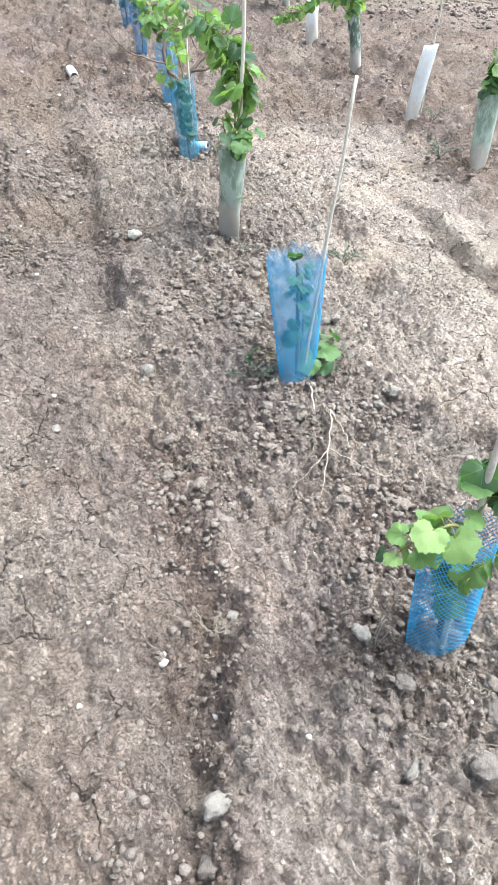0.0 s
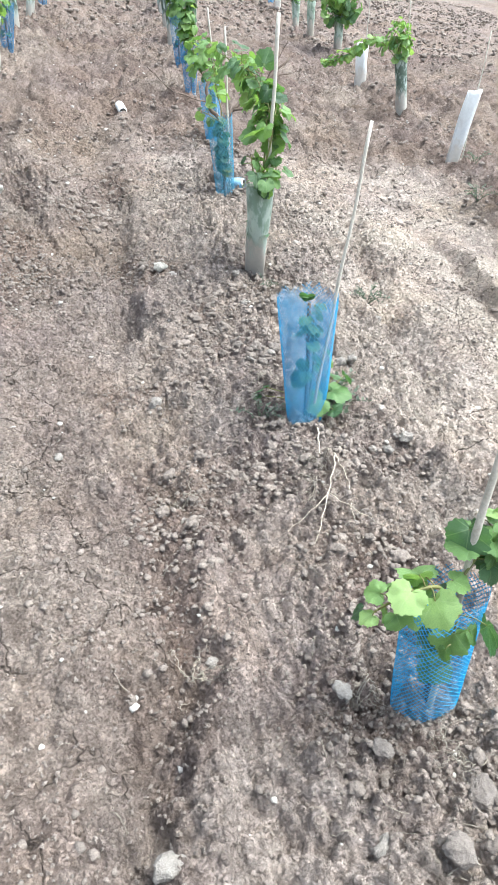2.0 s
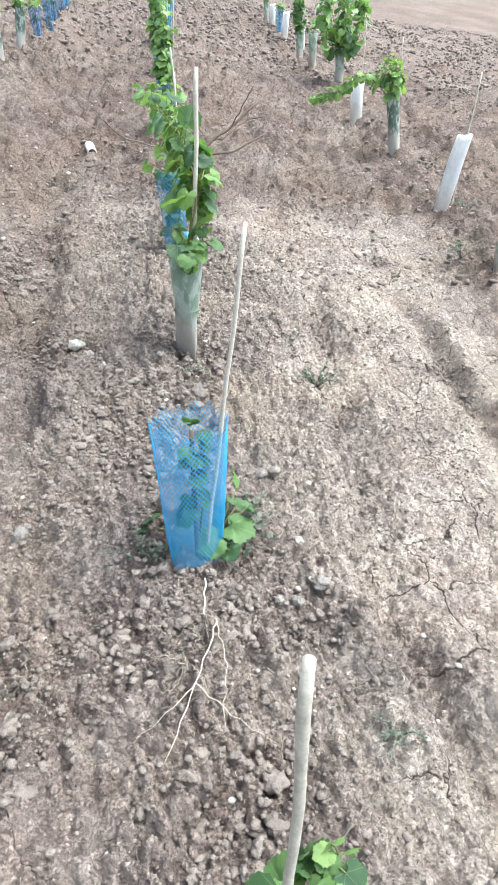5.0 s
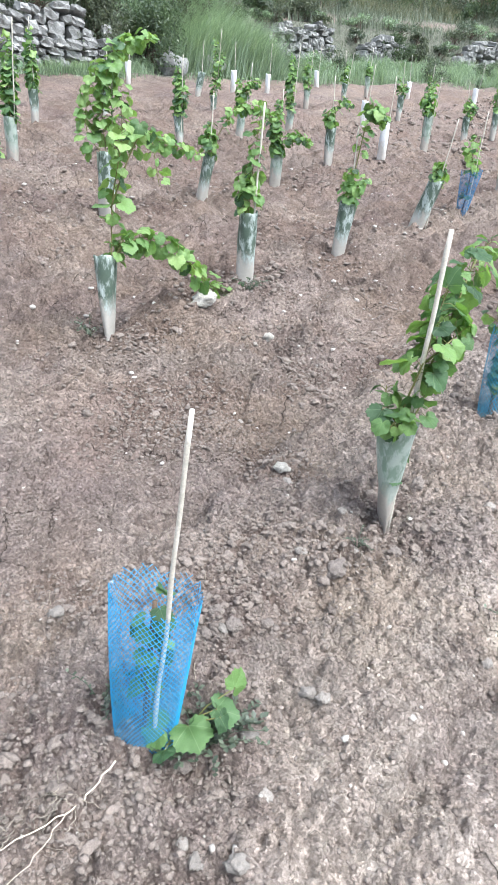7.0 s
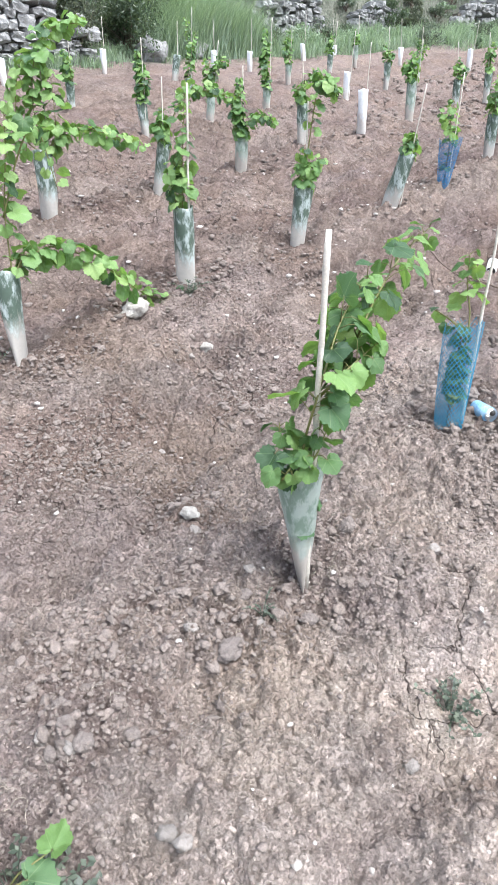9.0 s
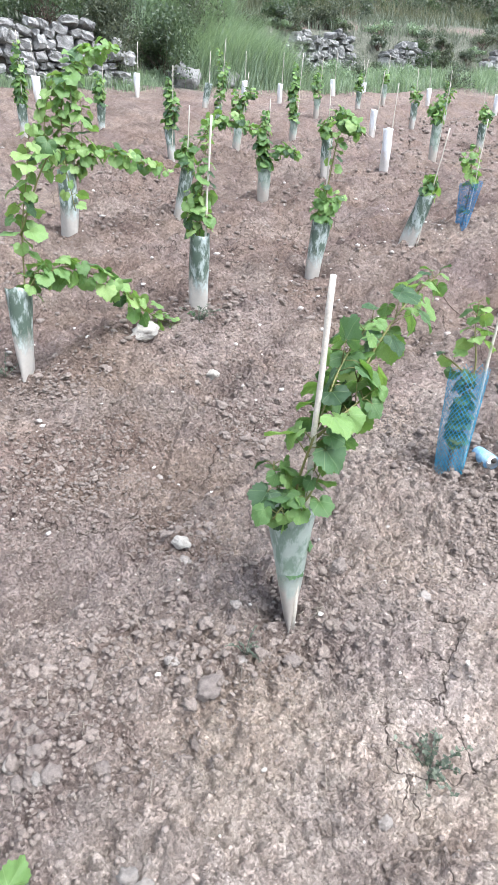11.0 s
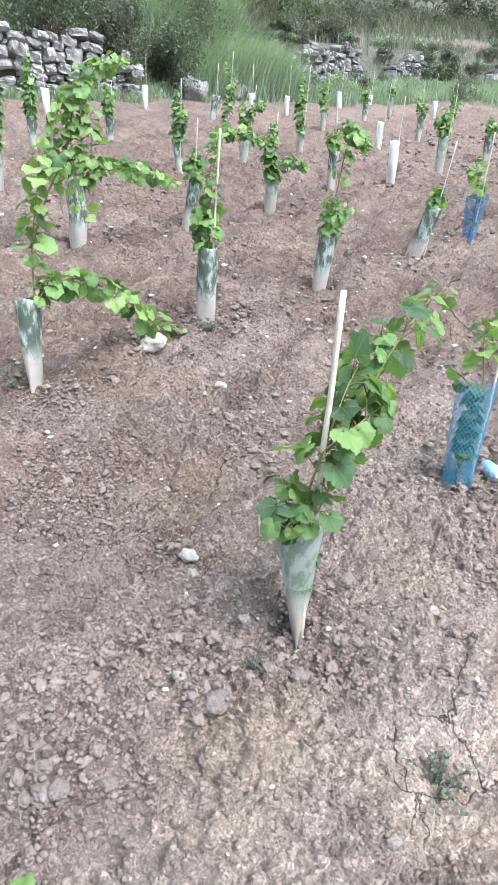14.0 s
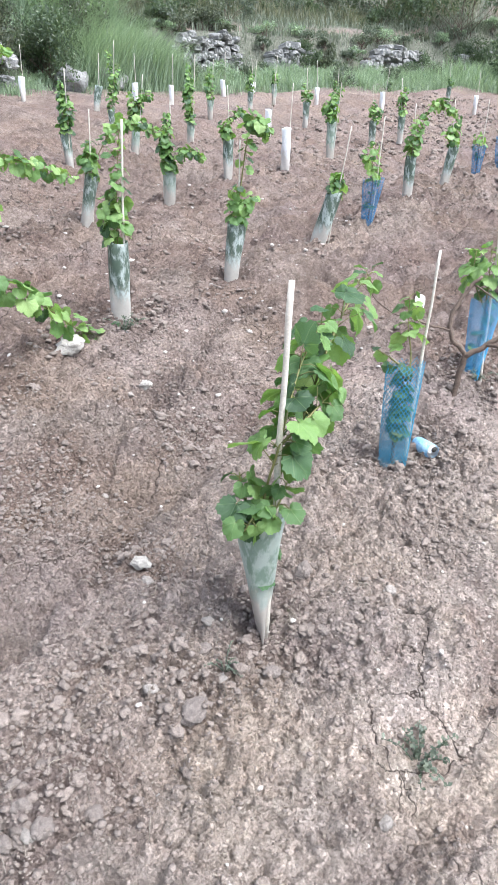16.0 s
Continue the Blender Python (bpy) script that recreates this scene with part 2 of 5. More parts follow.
LEAF_DARK = leaf_material("vine_leaf_dark", (0.045, 0.09, 0.046), (0.075, 0.15, 0.07), (0.12, 0.215, 0.098), (1.25, 1.35, 0.65), 0.05, True)
LEAF_YOUNG = leaf_material("vine_leaf_young", (0.16, 0.285, 0.10), (0.22, 0.355, 0.13), (0.285, 0.415, 0.16), (1.2, 1.25, 0.62), 0.1, True)
WEED = leaf_material("weed_leaf", (0.07, 0.09, 0.072), (0.115, 0.14, 0.112), (0.18, 0.205, 0.165), (1.1, 1.2, 0.8), 0.05)
BUSH = leaf_material("scrub_leaf", (0.05, 0.075, 0.05), (0.085, 0.12, 0.075), (0.13, 0.17, 0.105), (1.1, 1.2, 0.7), 0.06)
GRASS = leaf_material("green_grass", (0.155, 0.215, 0.155), (0.25, 0.325, 0.25), (0.36, 0.44, 0.35), (1.1, 1.2, 0.7), 0.1)
DRY_GRASS = leaf_material("dry_grass", (0.12, 0.148, 0.115), (0.18, 0.212, 0.17), (0.27, 0.30, 0.245), (1, 1, 0.8), 0.1)
THICKET = leaf_material("thicket_leaf", (0.055, 0.07, 0.05), (0.10, 0.12, 0.085), (0.165, 0.185, 0.135), (1.1, 1.1, 0.8), 0.06)
REED = leaf_material("reed_grass", (0.095, 0.11, 0.075), (0.15, 0.16, 0.11), (0.22, 0.22, 0.155), (1.1, 1.1, 0.8), 0.15)
SHOOT = plain("green_shoot", (0.1, 0.11, 0.035), (0.2, 0.19, 0.06), 40, 0.6)
WOOD = plain("vine_wood", (0.07, 0.045, 0.03), (0.16, 0.11, 0.075), 60, 0.85, 3)
BARK = plain("dead_branch_bark", (0.06, 0.042, 0.032), (0.17, 0.125, 0.095), 70, 0.85, 2)
CANE = plain("bamboo_cane", (0.38, 0.35, 0.29), (0.66, 0.61, 0.53), 34, 0.6, 1, rand=0.2)
STRAW = plain("dry_straw", (0.24, 0.20, 0.16), (0.44, 0.385, 0.315), 60, 0.8, rand=0.5)
ROOT = plain("pale_root", (0.42, 0.36, 0.28), (0.62, 0.55, 0.45), 60, 0.8)
NET_BLUE = plain("blue_plastic_net", (0.012, 0.23, 0.50), (0.05, 0.37, 0.66), 60, 0.4, 0.3)
NET_TEAL = plain("teal_plastic_net", (0.015, 0.18, 0.33), (0.04, 0.30, 0.46), 60, 0.4, 0.3)
NET_DARK = plain("dark_blue_plastic_net", (0.008, 0.12, 0.28), (0.02, 0.21, 0.43), 60, 0.45, 0.3)
TUBE_CLEAR = sheet_plastic("clouded_clear_plastic", (0.63, 0.70, 0.64), (0.34, 0.44, 0.36), (0.57, 0.525, 0.47), 0.36, 0.52)
TUBE_MOULD = sheet_plastic("algae_stained_plastic", (0.70, 0.77, 0.74), (0.17, 0.23, 0.18), (0.62, 0.585, 0.535), 0.16, 0.47)
TUBE_WHITE = sheet_plastic("white_plastic_sheet", (0.86, 0.87, 0.88), (0.8, 0.8, 0.8), (0.76, 0.72, 0.68), 0.0, 0.6)
CAN_WHITE = plain("white_can_paint", (0.74, 0.73, 0.7), (0.84, 0.83, 0.81), 30, 0.4)
CAN_BLUE = plain("light_blue_can_paint", (0.03, 0.27, 0.58), (0.5, 0.72, 0.86), 30, 0.35, 0.3)
CAN_DARK = plain("dark_can_opening", (0.015, 0.015, 0.015), (0.04, 0.035, 0.03), 30, 0.7)
CAN_METAL = plain("bare_aluminium", (0.6, 0.6, 0.6), (0.75, 0.75, 0.75), 40, 0.35, 0.2, metal=1.0)

# ======== ground shape ========
SLOPE_X, SLOPE_Y = -0.110, 0.105
ROWS = ((-7.75, 0.06), (-6.25, 0.06), (-4.75, 0.06), (-3.27, 0.07), (-1.69, 0.06), (0.0, 0.038), (1.76, 0.075), (3.6, 0.075))
EDGE = np.array((-10.3, 6.0))
EDGE_N = np.array((-0.944, 0.330))


def hash2(i, j, seed):
    n = (i.astype(np.int64) * 374761393 + j.astype(np.int64) * 668265263 + seed * 974634777) & 0x7fffffff
    n = ((n ^ (n >> 13)) * 1274126177) & 0x7fffffff
    n = ((n ^ (n >> 16)) * 668265263) & 0x7fffffff
    return (n & 0xffff) / 65535.0


def vnoise(x, y, seed=0):
    i, j = np.floor(x), np.floor(y)
    u, v = x - i, y - j
    u, v = u * u * (3 - 2 * u), v * v * (3 - 2 * v)
    a, b, c, d = (hash2(i + p, j + q, seed) for q in (0, 1) for p in (0, 1))
    return (a + (b - a) * u) * (1 - v) + (c + (d - c) * u) * v - 0.5


def lumps(x, y, cell, seed):
    """Rounded clods, one a cell, of uneven size: 0 to 1."""
    x, y = x / cell, y / cell
    i, j = np.floor(x), np.floor(y)
    best = np.zeros_like(x)
    for p in (-1, 0, 1):
        for q in (-1, 0, 1):
            a, b = i + p, j + q
            cx, cy = a + hash2(a, b, seed), b + hash2(a, b, seed + 7)
            r = 0.25 + 0.55 * hash2(a, b, seed + 13) ** 2
            d2 = ((x - cx) ** 2 + (y - cy) ** 2) / (r * r)
            best = np.maximum(best, r * np.sqrt(np.clip(1 - d2, 0, 1)))
    return best


def chunks(x, y, cell, seed):
    """Broken angular clods with gaps between: each cell has its own height and tilt, 0 to 1."""
    x = x / cell + 0.5 * vnoise(x / cell * 0.9, y / cell * 0.9, seed + 3)
    y = y / cell + 0.5 * vnoise(x * 0.9, y / cell * 0.9, seed + 5)
    i, j = np.floor(x), np.floor(y)
    d1, d2 = np.full_like(x, 9.0), np.full_like(x, 9.0)
    top = np.zeros_like(x)
    for p in (-1, 0, 1):
        for q in (-1, 0, 1):
            a, b = i + p, j + q
            u, v = x - a - hash2(a, b, seed), y - b - hash2(a, b, seed + 7)
            d = u * u + v * v
            t = hash2(a, b, seed + 13) + 0.5 * ((hash2(a, b, seed + 17) - 0.5) * u + (hash2(a, b, seed + 19) - 0.5) * v)
            near = d < d1
            d2 = np.where(near, d1, np.minimum(d2, d))
            top = np.where(near, t, top)
            d1 = np.where(near, d, d1)
    gap = np.clip((np.sqrt(d2) - np.sqrt(d1)) * 3.2, 0, 1)
    return np.clip(top, 0, 1.2) * np.sqrt(gap)


def row_distance(x, y):
    d = np.full_like(x, 9.0)
    for x0, k in ROWS:
        e = x - (x0 + k * y)
        d = np.where(np.abs(e) < np.abs(d), e, d)
    return d


# furrows beside the rows: centre line as (y, x), depth, side of the ridge
FURROWS = (
    (((-2.9, -0.72), (-2.19, -0.65), (-2.04, -0.62), (-1.87, -0.58), (-1.71, -0.56), (-1.52, -0.53), (-1.27, -0.56), (-1.0, -0.54), (-0.67, -0.54), (-0.16, -0.55), (0.34, -0.56), (0.91, -0.56), (3.2, -0.5), (12, -0.1)), 0.05, 1),
    (((0.2, -0.85), (0.6, -0.98), (0.95, -1.10), (1.75, -1.20), (3.2, -1.14), (12, -0.6)), 0.08, 1),
    (((-2.9, 0.5), (-1.42, 0.42), (-1.27, 0.38), (-1.03, 0.38), (-0.61, 0.45), (-0.06, 0.53), (0.77, 0.67), (2.0, 0.62), (4.0, 0.66), (12, 1.0)), 0.065, -1),
    (((-1.2, 1.06), (0.5, 1.10), (1.2, 1.14), (2.4, 1.26), (4.0, 1.45), (12, 2.0)), 0.045, 1),
)
OUTER_FURROWS = (
    (((-2.0, -2.15), (0.0, -2.1), (2.0, -2.0), (12, -1.5)), 0.10, 1),
    (((-2.0, -2.75), (0.0, -2.68), (2.0, -2.58), (12, -2.0)), 0.09, -1),
    (((-2.0, 2.5), (3.0, 2.8), (12, 3.3)), 0.07, -1),
)
PATCHES = ((-1.60, 1.43, 0.3, -0.02), (-1.53, 2.4, 0.35, -0.02), (-0.10, -1.10, 0.26, 0.012), (-1.63, 0.36, 0.5, -0.012), (-0.578, -0.32, 0.12, -0.06), (-1.09, 0.93, 0.14, -0.09), (-0.02, 0.04, 0.15, -0.02),
           (-1.7, 0.80, 0.16, 0.04), (-0.142, 1.19, 0.12, -0.075), (0.04, 0.59, 0.10, -0.055), (-0.77, 0.40, 0.15, -0.08), (0.012, -0.44, 0.10, -0.065),
           (0.50, 0.56, 0.13, -0.06), (0.55, -0.25, 0.12, -0.055), (0.49, -0.66, 0.12, -0.05), (-0.65, -1.62, 0.07, -0.03), (0.06, -0.73, 0.10, -0.04),
           (-0.45, 2.62, 0.3, -0.05), (-1.18, 1.52, 0.2, -0.04), (-2.37, 1.3, 0.3, -0.06), (0.02, -1.04, 0.10, -0.045), (-0.07, -2.02, 0.18, -0.04), (0.03, 0.05, 0.13, -0.03), (0.02, 1.08, 0.16, -0.04),
           (-0.50, -1.38, 0.09, -0.02), (-0.52, -1.86, 0.09, -0.045), (0.50, -0.04, 0.14, -0.035), (-1.05, 0.10, 0.14, -0.05), (0.32, -0.38, 0.10, -0.03),
           (-0.55, 0.55, 0.16, -0.03), (0.25, 0.62, 0.12, -0.03), (-0.57, -0.36, 0.09, -0.06), (-1.1, 0.95, 0.13, -0.06), (-0.56, -0.70, 0.08, -0.05),
           (-0.14, -0.68, 0.10, 0.03), (0.07, -0.02, 0.10, -0.03), (-0.05, 0.08, 0.16, 0.03), (0.10, -1.20, 0.12, -0.035), (-1.0, -0.2, 0.2, -0.04), (-0.9, 1.7, 0.2, -0.04))


# x, y, radius of turned soil; some spots paint the shade among clods
DUG_AND_SHADED = ((-0.27, -1.27, .2), (-0.2, -0.62, .25), (-0.35, -0.3, .25), (-0.10, -0.35, .2), (-0.06, -1.10, .26), (-0.02, -1.28, .2), (-0.08, -2.06, .24), (0.02, 0.03, .24), (0.05, 1.1, .26), (-0.08, -1.7, .2), (-0.50, -1.42, .12), (-0.5, -0.85, .16),
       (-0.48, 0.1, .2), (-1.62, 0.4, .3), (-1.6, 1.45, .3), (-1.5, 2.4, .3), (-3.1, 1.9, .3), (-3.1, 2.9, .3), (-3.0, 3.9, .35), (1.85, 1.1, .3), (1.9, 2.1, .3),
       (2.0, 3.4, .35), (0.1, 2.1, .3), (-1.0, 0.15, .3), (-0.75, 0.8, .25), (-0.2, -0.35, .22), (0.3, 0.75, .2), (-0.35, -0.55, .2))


def terrace_front(s):
    """How far beyond the field's edge the terrace wall stands, along the edge."""
    return 0.35 + 1.95 * np.clip((s - 2.0) / 5.0, 0, 1)


def fields(x, y):
    """Height over the even slope, how crusted (smooth and cracked) the soil is, and where turf grows."""
    d = row_distance(x, y)
    wob = 0.08 * vnoise(x * 1.1, y * 0.7, 3) + 0.04 * vnoise(x * 3.1, y * 2.3, 4) + 0.02 * vnoise(x * 9, y * 9, 6)
    e = d + wob
    broad = vnoise(x * 0.9, y * 0.9, 11)
    tilled = np.exp(-(e / 0.36) ** 2)
    near_row0 = np.exp(-((x + 1.2) / 0.75) ** 2) * np.clip((y + 0.9) / 0.8, 0, 1)
    tilled = np.clip(tilled + 0.55 * near_row0 + 0.7 * vnoise(x * 1.7, y * 1.7, 5) + 0.05, 0, 1)
    h = 0.045 * np.exp(-(e / 0.30) ** 2)
    breaks = np.clip(0.65 + 1.9 * vnoise(x * 2.2, y * 2.9, 21), 0.15, 1)
    far_rows = np.clip((-2.9 - x) / 0.3, 0, 1) + np.clip((x - 2.9) / 0.3, 0, 1)
    h -= 0.11 * np.exp(-((np.abs(e) - 0.50) / 0.09) ** 2) * breaks * far_rows
    ditch = np.zeros_like(x)
    fine_wob = 0.07 * vnoise(x * 4, y * 5, 22) + 0.05 * vnoise(x * 13, y * 13, 23)
    for line, depth, side, fade in [(*f, 0.35) for f in FURROWS] + [(*f, 1.0) for f in OUTER_FURROWS]:
        fy, fx = np.array([p[0] for p in line]), np.array([p[1] for p in line])
        g = (x - np.interp(y, fy, fx) + fine_wob) * side
        live = np.clip((y - fy[0]) / 0.3, 0, 1) * breaks * np.clip(1 - (y - 0.3) / 1.5, fade, 1)
        h -= depth * live * np.exp(-(np.where(g > 0, g / 0.042, g / 0.065)) ** 2)
        h += live * (0.042 * np.exp(-((g - 0.09) / 0.06) ** 2) + 0.012 * np.exp(-((g + 0.14) / 0.06) ** 2))
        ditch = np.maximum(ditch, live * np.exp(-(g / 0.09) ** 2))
    h += 0.04 * broad + 0.040 * vnoise(x * 2.6, y * 2.6, 12) + 0.018 * vnoise(x * 6, y * 6, 13)
    outer = np.clip(np.maximum(np.maximum(-1.2 - x, y - 1.4), x - 1.1) / 0.8, 0, 1) * np.clip((22 - y) / 6, 0, 1)
    h += outer * (0.07 * vnoise(x * 4.1, y * 2.2, 24) + 0.07 * vnoise(x * 8.5, y * 5.5, 25) + 0.045 * vnoise(x * 15, y * 11, 26) + 0.06 * lumps(x, y, 0.13, 27) + 0.05 * lumps(x, y, 0.075, 28) - 0.03 - 0.035 * np.clip(-1.0 - x, 0, 1))
    for px, py, r, dh in PATCHES:
        h += dh * np.exp(-((x - px) ** 2 + (y - py) ** 2) / (r * r))
    crust = np.clip(1.0 - tilled - 0.15 + 1.2 * vnoise(x * 2.2, y * 2.2, 31), 0, 1)
    rough = 0.4 + 0.6 * tilled
    h += rough * (0.016 * vnoise(x * 13, y * 13, 14) + 0.015 * vnoise(x * 33, y * 33, 15) + 0.011 * vnoise(x * 62, y * 62, 16))
    clod = np.clip(tilled * 1.2 - 0.15 + 0.7 * vnoise(x * 4, y * 4, 17), 0, 1)
    clod = np.clip(clod + 0.6 * ditch, 0, 1)
    bare = np.clip(0.25 + clod, 0, 1)
    h += bare * (0.016 * lumps(x, y, 0.058, 41) + 0.024 * lumps(x, y, 0.034, 42) + 0.012 * chunks(x, y, 0.07, 40)) + (0.36 + 0.8 * clod) * (0.030 * lumps(x, y, 0.023, 43) + 0.012 * lumps(x, y, 0.0145, 48))
    h += (0.25 + clod) * 0.020 * (chunks(x, y, 0.047, 49) - 0.4)
    # the trodden path lies lower than the ridge that carries the vines
    edge = x + 0.55 - 0.02 * y + 0.10 * vnoise(x * 2.5, y * 2.5, 81) + 0.05 * vnoise(x * 8, y * 8, 82)
    h -= (0.03 + 0.04 * breaks) * np.clip(-edge / 0.09, 0, 1) * np.clip(1 - (-edge - 0.09) / 0.5, 0, 1) * np.clip((3.5 - y) / 2, 0, 1) * np.clip((y + 1.3) / 0.8, 0.15, 1)
    # footworn, dented path surface
    h += (1 - clod) * (0.020 * vnoise(x * 9, y * 17, 44) + 0.013 * chunks(x, y, 0.055, 45))
    h -= 0.010 * np.clip(vnoise(x * 4.3, y * 5.1, 46) - 0.16, 0, 1) * 6 * np.clip(0.7 + vnoise(x, y, 47), 0.2, 1)
    # bank and terraces beyond the field
    off = (x - EDGE[0]) * EDGE_N[0] + (y - EDGE[1]) * EDGE_N[1]
    s = -(x - EDGE[0]) * -EDGE_N[1] + (y - EDGE[1]) * -EDGE_N[0]
    front = terrace_front(s)
    o = off + 0.35 * vnoise(x * 0.35, y * 0.35, 51)
    h += 0.10 * np.clip(o, 0, front) + 0.80 * np.clip((off - front - 0.25) / 0.45, 0, 1) + 0.05 * np.clip(off - front, 0, 4) + 0.30 * np.clip(off - front - 5.0, 0, 40)
    end = y - 21.6 + 0.28 * (np.minimum(x, 3.0) - 2.0) - 10.0 * np.clip(x - 3.2, 0, 9) + 0.8 * vnoise(x * 0.3, y * 0.3, 52)
    h += 0.12 * np.clip(end, 0, 4) + 0.32 * np.clip(end - 4, 0, 45)
    turf = np.clip(np.maximum(o, end) * 2.5 + 0.3 + 0.8 * vnoise(x * 2.0, y * 2.0, 53), 0, 1) * (np.maximum(o, end) > -0.4)
    h += 0.20 * np.clip((off - front - 1.45) / 0.25, 0, 1) * np.clip((s - 6.5) / 2.0, 0, 1)
    track = np.exp(-((off - front - 1.5 - 0.2 * vnoise(x * 0.5, y * 0.5, 55)) / 0.2) ** 2) * (s > 6.5)
    turf = turf * (1 - np.clip(1.4 * track, 0, 1))
    # freshly turned, browner soil round the vines; furrow shade is painted in too
    dug_and_shade = np.zeros_like(x)
    for px, py, r in DUG_AND_SHADED:
        dug_and_shade = np.maximum(dug_and_shade, np.exp(-((x - px) ** 2 + (y - py) ** 2) / (r * r)))
    dug_and_shade = np.clip(1.4 * np.maximum(dug_and_shade, ditch) + 1.3 * vnoise(x * 5, y * 5, 71) + 1.1 * vnoise(x * 13, y * 13, 72) - 0.35, 0, 1)
    # the strip downhill of the row is drier and paler than the trodden path and the worked rows beyond
    pale = np.clip((x - 0.02 * y - 0.05) / 0.35 + 0.5 * vnoise(x * 3, y * 3, 73), 0, 1) * np.clip((1.5 - x) / 0.6, 0, 1) * np.clip((1.9 - y) / 1.2, 0, 1)
    trodden = np.clip((-0.30 - x) / 0.25 + 0.6 * vnoise(x * 3, y * 3, 74), 0, 1)
    # rows beyond: self-shade of the rough soil is painted in as darker colour
    beyond = np.clip(np.maximum(np.maximum(-1.2 - x, y - 1.4), x - 1.1) / 0.8, 0, 1)
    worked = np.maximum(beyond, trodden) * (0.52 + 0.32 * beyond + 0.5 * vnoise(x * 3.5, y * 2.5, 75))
    loose = dug_and_shade
    dug_and_shade = np.clip(np.maximum(0.75 * dug_and_shade * (1 - 0.4 * pale), 0.4 * dug_and_shade + worked), 0, 1)
    crust = np.clip((crust - dug_and_shade) * (0.45 + 0.55 * pale) + 0.22 * pale, 0, 1)
    crackle = np.clip(1.15 - 1.3 * clod + 0.8 * vnoise(x * 1.5, y * 1.5, 76), 0, 1)
    return h, crust, turf, dug_and_shade, loose, crackle


def ground_z(x, y):
    h = fields(np.array([float(x)]), np.array([float(y)]))[0]
    return SLOPE_X * x + SLOPE_Y * y + float(h[0])


def ticks(lo, hi, step, mid_lo, mid_hi, mid_step, far_lo, far_hi):
    """Grid lines: fine from lo to hi, widening to mid_step, then widening to the horizon."""
    mid = list(np.arange(lo, hi, step))
    for sign, start, near, end in ((-1, lo, mid_lo, far_lo), (1, mid[-1], mid_hi, far_hi)):
        s, p, extra = step, start, []
        while (p - end) * sign < 0:
            s = min(s * 1.035, mid_step) if (p - near) * sign < 0 else s * 1.11
            p += sign * s
            extra.append(p)
        mid = extra[::-1] + mid if sign < 0 else mid + extra
    return np.array(mid)


def mesh_np(name, verts, faces, mat=None, smooth=False):
    me = bpy.data.meshes.new(name)
    verts, faces = np.asarray(verts, dtype=np.float32), np.asarray(faces, dtype=np.int32)
    me.vertices.add(len(verts))
    me.vertices.foreach_set("co", verts.ravel())
    k = faces.shape[1]
    me.loops.add(faces.size)
    me.loops.foreach_set("vertex_index", faces.ravel())
    me.polygons.add(len(faces))
    me.polygons.foreach_set("loop_start", np.arange(0, faces.size, k, dtype=np.int32))
    me.polygons.foreach_set("use_smooth", np.full(len(faces), smooth))
    if mat:
        me.materials.append(mat)
    me.update(calc_edges=True)
    return me


NEAR = (-1.2, 0.96, -2.6, 1.42)


def build_ground():
    """One sheet: a fine part where the camera passes, let into a grid that widens to the horizon."""
    def sheet(gx, gy, hole):
        X, Y = np.meshgrid(gx, gy)
        n, m = len(gx), len(gy)
        i, j = np.meshgrid(np.arange(n - 1), np.arange(m - 1))
        a = (j * n + i).ravel()
        f = np.stack([a, a + 1, a + n + 1, a + n], 1)
        if hole:
            cx, cy = X.ravel()[f].mean(1), Y.ravel()[f].mean(1)
            f = f[~((cx > NEAR[0] + 0.03) & (cx < NEAR[1] - 0.03) & (cy > NEAR[2] + 0.03) & (cy < NEAR[3] - 0.03))]
        return X.ravel(), Y.ravel(), f
    far = sheet(ticks(-1.3, 1.0, 0.022, -5.6, 3.0, 0.032, -160, 160), ticks(-2.65, 1.6, 0.022, -3.0, 7.0, 0.032, -120, 200), True)
    near = sheet(np.arange(NEAR[0], NEAR[1], 0.006), np.arange(NEAR[2], NEAR[3], 0.006), False)
    x, y = np.concatenate([far[0], near[0]]), np.concatenate([far[1], near[1]])
    faces = np.concatenate([far[2], near[2] + len(far[0])])
    h, crust, turf, dug_and_shade, loose, crackle = fields(x, y)
    verts = np.stack([x, y, SLOPE_X * np.clip(x, -45, 90) + SLOPE_Y * np.clip(y, -45, 150) + h], 1)
    me = mesh_np("ground", verts, faces, SOIL, True)
    for name, values in (("crust", crust), ("dug_and_shade", dug_and_shade), ("turf", turf), ("crackle", crackle)):
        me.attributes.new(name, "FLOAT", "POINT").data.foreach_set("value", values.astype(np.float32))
    return tagged(new("ground", me), "dry tilled brown vineyard soil with furrows and cracks", "ground", kind="structure")


build_ground()

# ======== building helpers ========
rng = random.Random(7)


def thing(name, x, y, label, category, group="", sink=0.0, kind=""):
    e = new(name)
    e.empty_display_size = 0.1
    e.location = (x, y, ground_z(x, y) - sink)
    return tagged(e, label, category, group, kind)


def part(name, bm, mat, parent, label="", smooth=True):
    if isinstance(bm, bmesh.types.BMesh):
        me = bpy.data.meshes.new(name)
        bm.to_mesh(me)
        bm.free()
        for p in me.polygons:
            p.use_smooth = smooth
    else:
        me = bm
    if mat and not me.materials:
        me.materials.append(mat)
    ob = new(name, me)
    ob.parent = parent
    return tagged(ob, label)


